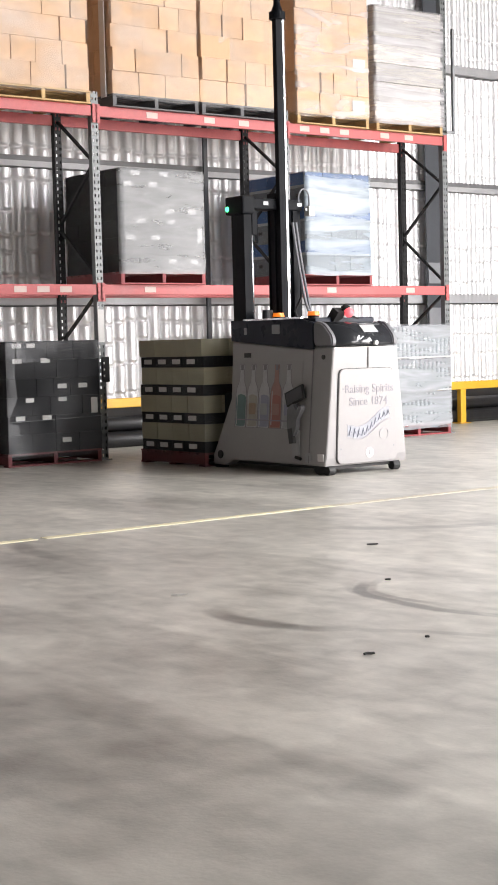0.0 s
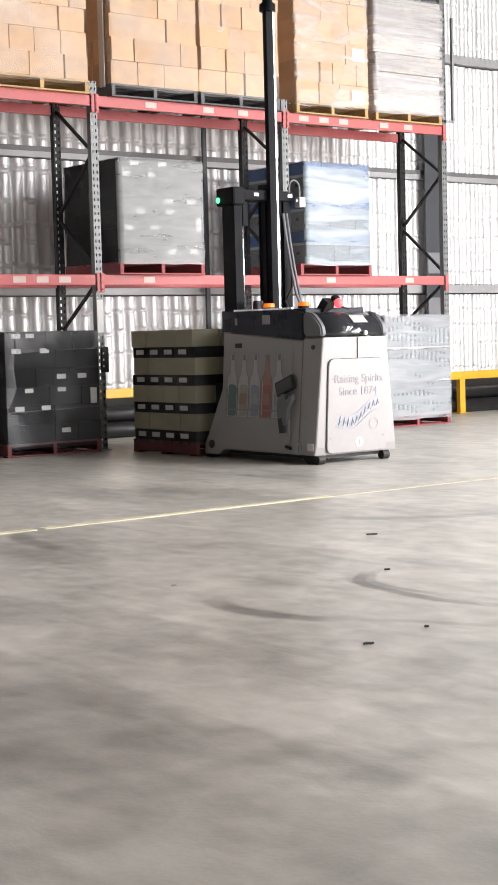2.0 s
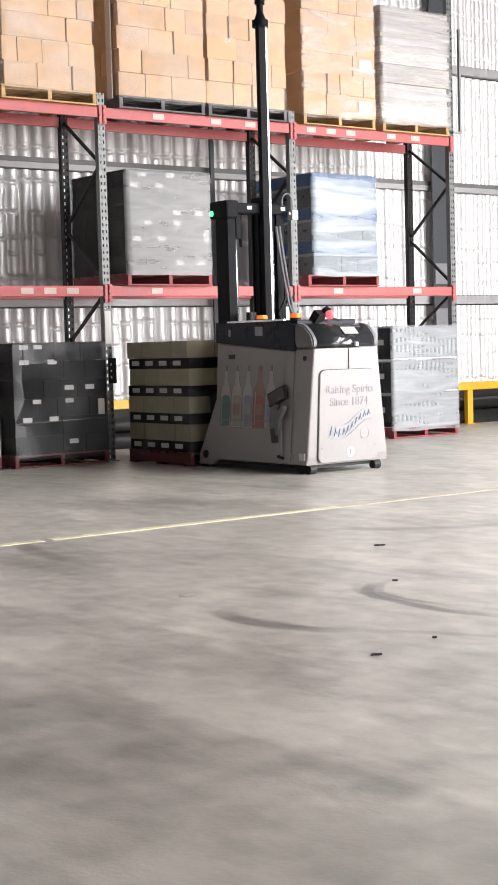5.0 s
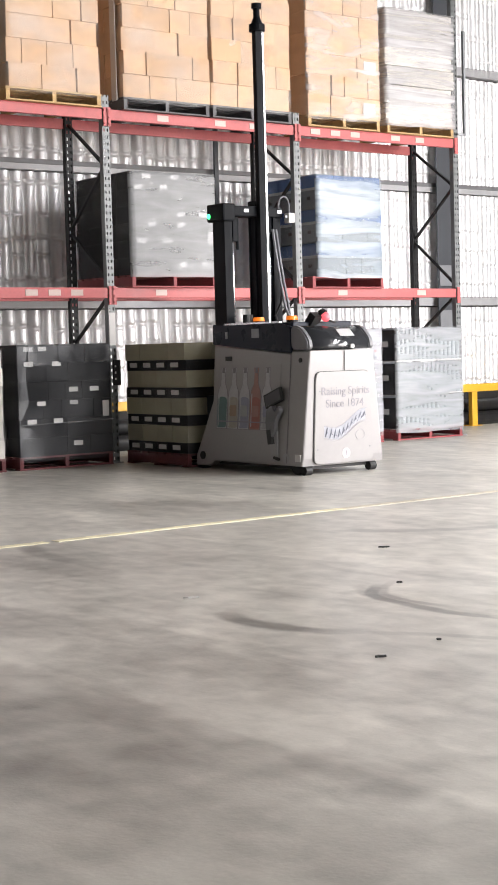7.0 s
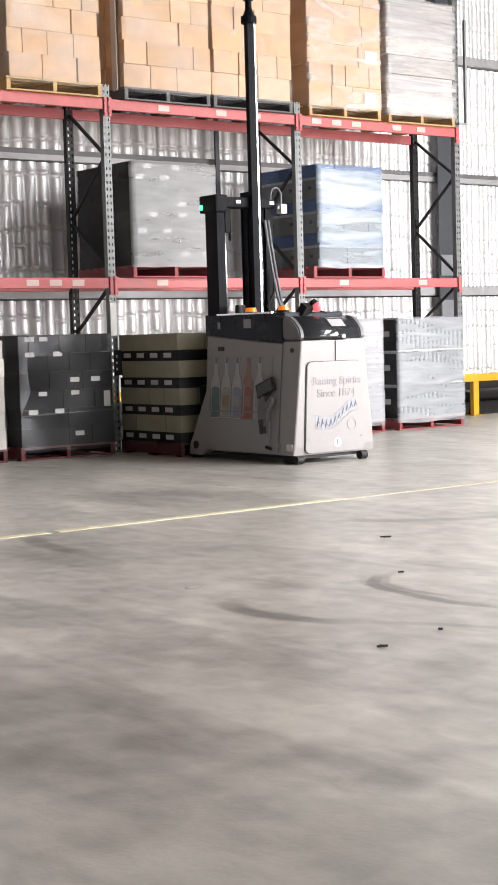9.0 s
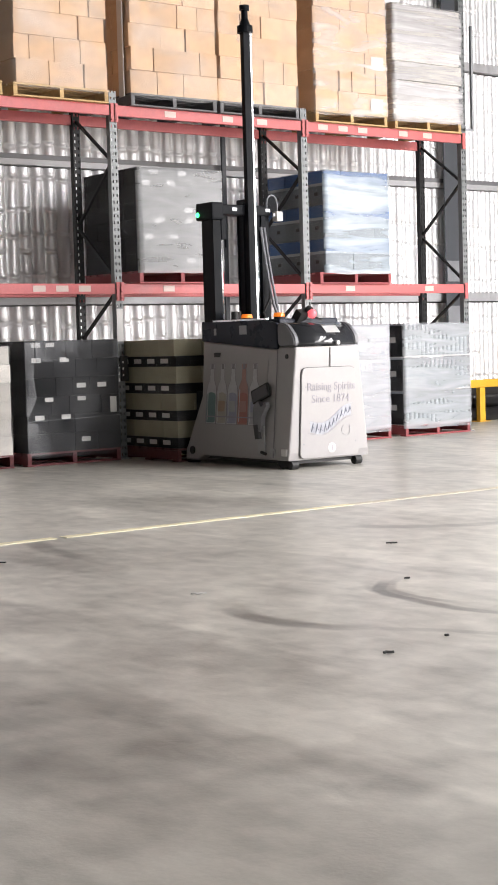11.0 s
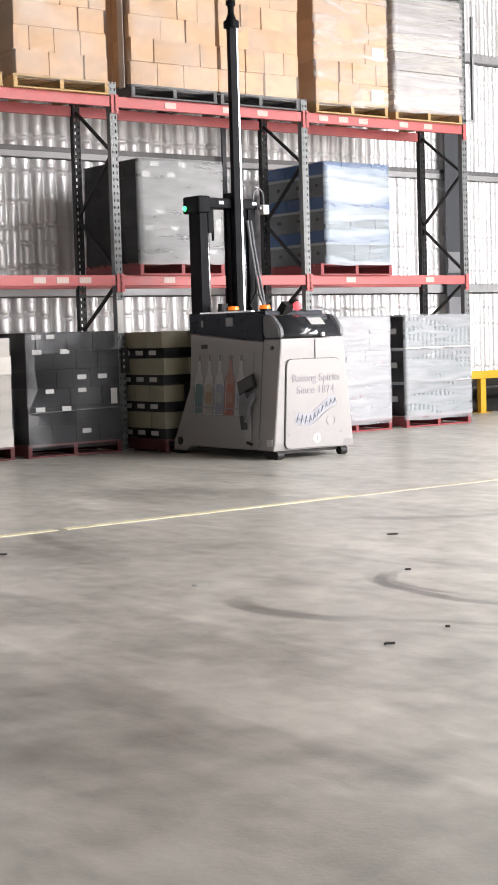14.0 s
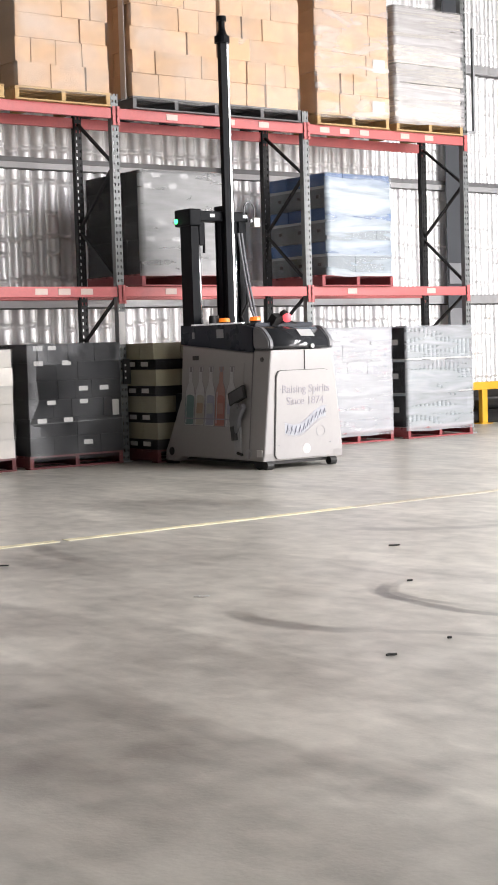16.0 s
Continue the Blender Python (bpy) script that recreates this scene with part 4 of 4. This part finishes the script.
        part("marker", boxed(s * (xo + 0.0015) - 0.002, s * (xo + 0.0015) + 0.002, -1.88, -1.76, 1.33, 1.42), M["steel"], p)
        part("marker", boxed(s * (xo + 0.0015) - 0.002, s * (xo + 0.0015) + 0.002, -1.36, -1.32, 1.33, 1.40), M["steel"], p)
        cap = rounded([(-2.376, 1.2), (-2.655, 1.2), (-2.64, 1.30), (-2.52, 1.42), (-2.376, 1.44)], 0.06)
        xa, xb = sorted((s * (xo + 0.005), s * 0.352))
        bm = prism(bmesh.new(), cap, "x", xa, xb)
        bmesh.ops.bevel(bm, geom=[e for e in bm.edges if abs(e.verts[0].co.x - e.verts[1].co.x) < 1e-5], offset=0.014, segments=3, affect="EDGES")
        part("corner_cap", bm, M["cap"], g, "rounded grey corner cap")
    hood = rounded([(-2.374, 1.2), (-2.65, 1.2), (-2.63, 1.30), (-2.50, 1.415), (-2.374, 1.44)], 0.07)
    part("hood", prism(bmesh.new(), hood, "x", -0.35, 0.35), M["hood"], g, "smoked glossy hood", True)
    part("deck", boxed(-0.372, 0.372, -2.37, -1.12, 1.40, 1.472, 0.012), M["dark"], g)
    part("deck_trim", boxed(-0.408, -0.375, -2.20, -1.30, 1.466, 1.484), M["chrome"], g, "bright edge strip")
    part("hood_sticker", boxed(-0.09, 0.09, -0.05, 0.05, 0, 0.003), M["label_grey"], g).matrix_basis = pose(0.11, -2.575, 1.358, 43, 0, 0)
    part("hood_button", rod(bmesh.new(), (0.13, -2.665, 1.225), (0.13, -2.635, 1.225), 0.022, 14), M["white"], g)
    part("flank_badge", boxed(-0.418, -0.400, -1.42, -1.32, 1.105, 1.15), M["groove"], g)
    part("flank_knob", rod(bmesh.new(), (-0.420, -2.52, 1.10), (-0.39, -2.52, 1.10), 0.022, 12), M["groove"], g)
    part("grommet", rod(bmesh.new(), (-0.503, -0.99, 0.135), (-0.48, -0.99, 0.135), 0.042, 16), M["rubber"], g)
    # printed panel with five bottles, lying on the sloping flank
    slope = math.degrees(math.atan2(0.10, 1.15))
    flat = Matrix.Translation((-0.5045, 0, 0.05)) @ pose(0, 0, 0, 0, slope, 0)
    pic = part("flank_print", boxed(-0.001, 0.001, -2.23, -1.20, 0.36, 1.02), M["print_panel"], g, "printed picture panel")
    pic.matrix_basis = flat
    part("print_edge", boxed(-0.0075, -0.0065, -2.23, -1.20, 0.440, 0.452), M["print"], pic)
    part("panel_seam", boxed(-0.003, 0.001, -2.378, -2.368, 0.06, 1.12), M["print_line"], g).matrix_basis = flat
    looks = (("print_green", "print_clear", "print_green"), ("print_cream", "print_clear", "print_tan"), ("print_violet", "print_clear", "print_pale"),
             ("print_red", "print_rose", "print_rose"), ("print_pale", "print_clear", "print_violet"))
    for i, (fill, glass, badge) in enumerate(looks):
        b = part("bottle_picture", prism(bmesh.new(), bottle_outline(0.62, 0.184), "x", -0.0022, -0.001), M["print_line"], pic, "printed bottle picture", at=(0, -1.295 - i * 0.183, 0.37))
        part("bottle_glass", prism(bmesh.new(), [(y, z + 0.004) for y, z in bottle_outline(0.612, 0.166)], "x", -0.0032, -0.0022), M[glass], b)
        part("bottle_fill", prism(bmesh.new(), rounded([(-0.078, 0.012), (0.078, 0.012), (0.078, 0.31), (0.0, 0.33), (-0.078, 0.31)], 0.03), "x", -0.0042, -0.0033), M[fill], b)
        part("bottle_label", prism(bmesh.new(), rounded([(-0.058, 0.13), (0.058, 0.13), (0.058, 0.24), (-0.058, 0.24)], 0.02), "x", -0.0052, -0.0043), M[badge], b)
        part("bottle_shine", boxed(-0.0052, -0.0043, 0.052, 0.064, 0.03, 0.36), M["print_clear"], b)
        part("bottle_cap", boxed(-0.0045, -0.0033, -0.021, 0.021, 0.565, 0.62), M["print_line"], b)
    # terminal and hand scanner hung on the flank
    tab = part("terminal", boxed(-0.014, 0.014, -0.135, 0.135, -0.07, 0.07, 0.006), M["rubber"], g, "black tilted terminal")
    tab.matrix_basis = pose(-0.476, -2.17, 0.74, -20, 5, 0)
    part("screen", boxed(-0.0175, -0.0145, -0.118, 0.118, -0.054, 0.054), M["screen"], tab)
    bm = prism(bmesh.new(), rounded([(-2.12, 0.62), (-2.20, 0.67), (-2.245, 0.60), (-2.31, 0.665), (-2.335, 0.625), (-2.25, 0.52), (-2.235, 0.42),
                                     (-2.20, 0.36), (-2.115, 0.38), (-2.105, 0.50)], 0.02), "x", -0.535, -0.488)
    gun = part("hand_scanner", bm, M["scanner"], g, "grey hand scanner in a holder")
    part("grip", bar(bmesh.new(), (-0.516, -2.15, 0.43), (-0.516, -2.17, 0.29), 0.05, 0.06), M["groove"], gun)
    part("holder", boxed(-0.502, -0.482, -2.24, -2.13, 0.12, 0.42, 0.006), M["print_pale"], gun, "pale plastic holder")
    part("cable", rod(bmesh.new(), (-0.512, -2.20, 0.16), (-0.510, -2.27, 0.145), 0.016, 8), M["rubber"], gun)
    # wheels and feet
    part("drive_wheel", rod(bmesh.new(), (-0.46, -2.48, 0.085), (-0.36, -2.48, 0.085), 0.085, 20), M["rubber"], g, "black front wheel")
    part("reflector", boxed(-0.4995, -0.478, -2.585, -2.50, 0.13, 0.20, 0.006), M["white"], g, "white corner reflector")
    part("number_disc", rod(bmesh.new(), (-0.4965, -2.36, 0.155), (-0.486, -2.36, 0.155), 0.05, 20), M["print_pale"], g, "pale round sticker")
    for x in (-0.42, 0.40):
        caster = part("caster", boxed(x - 0.03, x + 0.03, -2.60, -2.52, 0.06, 0.10), M["groove"], g)
        part("tyre", rod(bmesh.new(), (x - 0.04, -2.585, 0.045), (x + 0.04, -2.585, 0.045), 0.045, 16), M["rubber"], caster)
    part("chassis", boxed(-0.40, 0.40, -2.56, -1.0, 0.05, 0.10), M["groove"], g)
    for s in (-1, 1):
        fork = part("fork", boxed(s * 0.28 - 0.06, s * 0.28 + 0.06, -0.90, 0.25, 0.065, 0.10, 0.006), M["mast"], g, "black steel fork")
        part("fork_back", boxed(s * 0.28 - 0.06, s * 0.28 + 0.06, -0.95, -0.895, 0.065, 0.65), M["mast"], fork)
        part("support_leg", boxed(s * 0.44 - 0.045, s * 0.44 + 0.045, -1.0, -0.87, 0.0, 0.11, 0.01), M["mast"], g)
    part("carriage", boxed(-0.40, 0.40, -1.10, -0.955, 0.2, 0.75), M["mast"], g, "black fork carriage")
    # mast
    for s in (-1, 1):
        c = -0.358 if s < 0 else 0.272
        bm = boxed(c - 0.048, c + 0.048, -1.35, -1.335, 1.3, 2.60)
        box(bm, c - 0.048, c - 0.032, -1.335, -1.15, 1.3, 2.60), box(bm, c + 0.032, c + 0.048, -1.335, -1.15, 1.3, 2.60)
        part("mast_rail", bm, M["mast"], g, "black mast channel")
        x = -0.278 if s < 0 else 0.205
        part("cylinder", rod(bmesh.new(), (x, -1.30, 1.3), (x, -1.30, 2.55), 0.018, 12), M["chrome"], g, "bright lift cylinder", True)
    head = part("cross_beam", boxed(-0.42, 0.335, -1.37, -1.17, 2.575, 2.68, 0.012), M["mast"], g, "black mast head beam")
    for x in (-0.14, 0.295):
        part("head_mark", boxed(x - 0.03, x + 0.03, -1.375, -1.371, 2.615, 2.65), M["steel"], head)
    part("head_cap", boxed(-0.445, -0.29, -1.39, -1.10, 2.52, 2.70, 0.02), M["mast"], head)
    part("latch", boxed(-0.285, -0.22, -1.33, -1.24, 2.32, 2.57, 0.008), M["mast"], g)
    part("latch_pin", rod(bmesh.new(), (-0.195, -1.28, 2.24), (-0.195, -1.28, 2.56), 0.014, 8), M["mast"], g)
    bm = boxed(0.0, 0.095, -1.36, -1.22, 1.44, 2.74)
    box(bm, -0.012, 0.0, -1.345, -1.33, 1.44, 2.70), box(bm, -0.012, 0.0, -1.25, -1.235, 1.44, 2.70)
    part("inner_mast", bm, M["mast"], g, "black inner mast column")
    pole = part("pole", boxed(0.0, 0.078, -1.42, -1.36, 1.44, 4.56, 0.008), M["mast"], g, "tall black mast pole")
    part("pole_edge", boxed(0.079, 0.105, -1.425, -1.400, 1.44, 4.48, 0.004), M["chrome"], pole, "bright steel edge strip")
    part("pole_collar", rod(bmesh.new(), (0.045, -1.39, 4.45), (0.045, -1.39, 4.52), 0.082, 18), M["mast"], pole)
    bm = rod(bmesh.new(), (0.045, -1.39, 4.52), (0.045, -1.39, 4.60), 0.062, 16, 0.033)
    rod(bm, (0.045, -1.39, 4.60), (0.045, -1.39, 4.68), 0.034, 16), rod(bm, (0.045, -1.39, 4.68), (0.045, -1.39, 4.73), 0.052, 16)
    part("pole_head", bm, M["mast"], pole)
    bm = prism(bmesh.new(), [(0.13, 2.575), (0.33, 2.575), (0.30, 2.47), (0.24, 2.41), (0.17, 2.45)], "y", -1.33, -1.22)
    part("sheave", bm, M["mast"], g, "black chain sheave housing")
    part("sensor_box", boxed(0.365, 0.445, -1.44, -1.36, 2.52, 2.62, 0.008), M["label"], g, "white sensor box")
    part("sensor_arm", boxed(0.335, 0.366, -1.42, -1.39, 2.57, 2.60), M["steel"], g)

    def tube(points, r):
        bm = bmesh.new()
        for p, q in zip(points, points[1:]):
            rod(bm, p, q, r, 8)
        return bm
    arch = [(0.33 + 0.07 * math.cos(k * math.pi / 8), -1.40, 2.70 + 0.09 * math.sin(k * math.pi / 8)) for k in range(9)]
    part("hose", tube([(0.40, -1.40, 2.62)] + arch + [(0.26, -1.40, 2.66)], 0.009), M["cable"], g, "thin grey looped hose")
    for dx in (-0.028, 0.014):
        part("lift_hose", tube([(0.205 + dx, -1.40, 2.45), (0.225 + dx, -1.42, 2.2), (0.255 + dx, -1.45, 1.9), (0.285 + dx, -1.48, 1.65), (0.30, -1.52, 1.475)], 0.014), M["cable"], g, "grey hose slanting down from the mast head")
    part("cable_loop", tube([(0.24, -1.38, 1.475), (0.20, -1.38, 1.56), (0.27, -1.40, 1.70), (0.28, -1.40, 1.90)], 0.012), M["rubber"], g)
    for x, y in ((-0.27, -1.50), (-0.20, -1.46)):
        part("knob", rod(bmesh.new(), (x, y, 1.47), (x, y, 1.57), 0.04, 14, 0.035), M["rubber"], g)
    # lamps
    for x, y in ((-0.13, -1.52), (-0.10, -2.02)):
        base = part("beacon_base", rod(bmesh.new(), (x, y, 1.471), (x, y, 1.50), 0.055, 16), M["rubber"], g)
        part("beacon_lens", rod(bmesh.new(), (x, y, 1.50), (x, y, 1.54), 0.062, 18, 0.052), M["amber"], base, "amber beacon")
    arm = part("lamp_bracket", bar(bmesh.new(), (-0.12, -2.33, 1.44), (-0.10, -2.40, 1.54), 0.13, 0.08), M["rubber"], g, "black bracket with control grip")
    part("grip", bar(bmesh.new(), (-0.02, -2.40, 1.50), (0.09, -2.46, 1.455), 0.014, 0.018), M["rubber"], arm)
    part("warning_lamp", sphere(0.047), M["red_lens"], arm, "red warning lamp", True, at=(0.0, -2.42, 1.515))
    part("lamp_cap", rod(bmesh.new(), (-0.015, -2.40, 1.545), (-0.03, -2.38, 1.585), 0.05, 14, 0.03), M["rubber"], arm)
    part("status_lamp", sphere(0.028), M["green_lens"], g, "glowing green status lamp", True, at=(-0.44, -1.14, 2.58))
    return g


truck = stacker()


# ---- litter on the floor ----
def litter(name, label, x, y, size, material_name, seed):
    rng = random.Random(seed)
    bm = bmesh.new()
    for i in range(3):
        a, w = rng.uniform(-1.2, 0.2), size * rng.uniform(0.4, 0.6)
        u, v = w * math.cos(a) / 2, w * math.sin(a) / 2
        ox, oy = i * size * 0.28, -i * size * 0.2
        bar(bm, (x - u + ox, y - v + oy, 0.006), (x + u + ox, y + v + oy, 0.008), 0.010, 0.008)
    tagged(new(name, finish(name, bm, M[material_name])), label, "debris", "floor litter")


scrap = "small dark scrap lying on the concrete"
for i, (x, y, s) in enumerate(((-4.99, -9.78, 0.036), (-2.80, -7.40, 0.055), (-4.58, -9.70, 0.012), (-3.66, -8.47, 0.025), (-4.90, -6.30, 0.08))):
    litter("wood_splinter", scrap, x, y, s, "groove", i)
litter("film_scrap", "pale scrap of film lying on the concrete", -4.71, -8.06, 0.07, "label", 7)


def motions():
    # the truck and its load roll straight towards the rack
    way = (
        (0, -0.961),
        (0.5, -0.924),
        (1, -0.886),
        (1.5, -0.853),
        (2, -0.823),
        (2.5, -0.792),
        (3, -0.757),
        (3.5, -0.716),
        (4, -0.671),
        (6.5, -0.487),
        (7, -0.460),
        (7.5, -0.428),
        (8, -0.390),
        (8.5, -0.349),
        (9, -0.309),
        (11.5, -0.087),
        (12, -0.044),
        (12.5, -0.004),
        (13, 0.034),
        (13.5, 0.070),
        (14, 0.111),
        (14.5, 0.161),
        (15, 0.214),
        (15.5, 0.263),
        (16, 0.299),
    )
    walk(truck, [(t, pose(CX, s, 0)) for t, s in way])
    walk(agv_pallet, [(t, pose(CX, s - 0.255, 0.005)) for t, s in way])
    walk(agv_load, [(t, pose(CX, s - 0.255, 0.005 + PH)) for t, s in way])


motions()
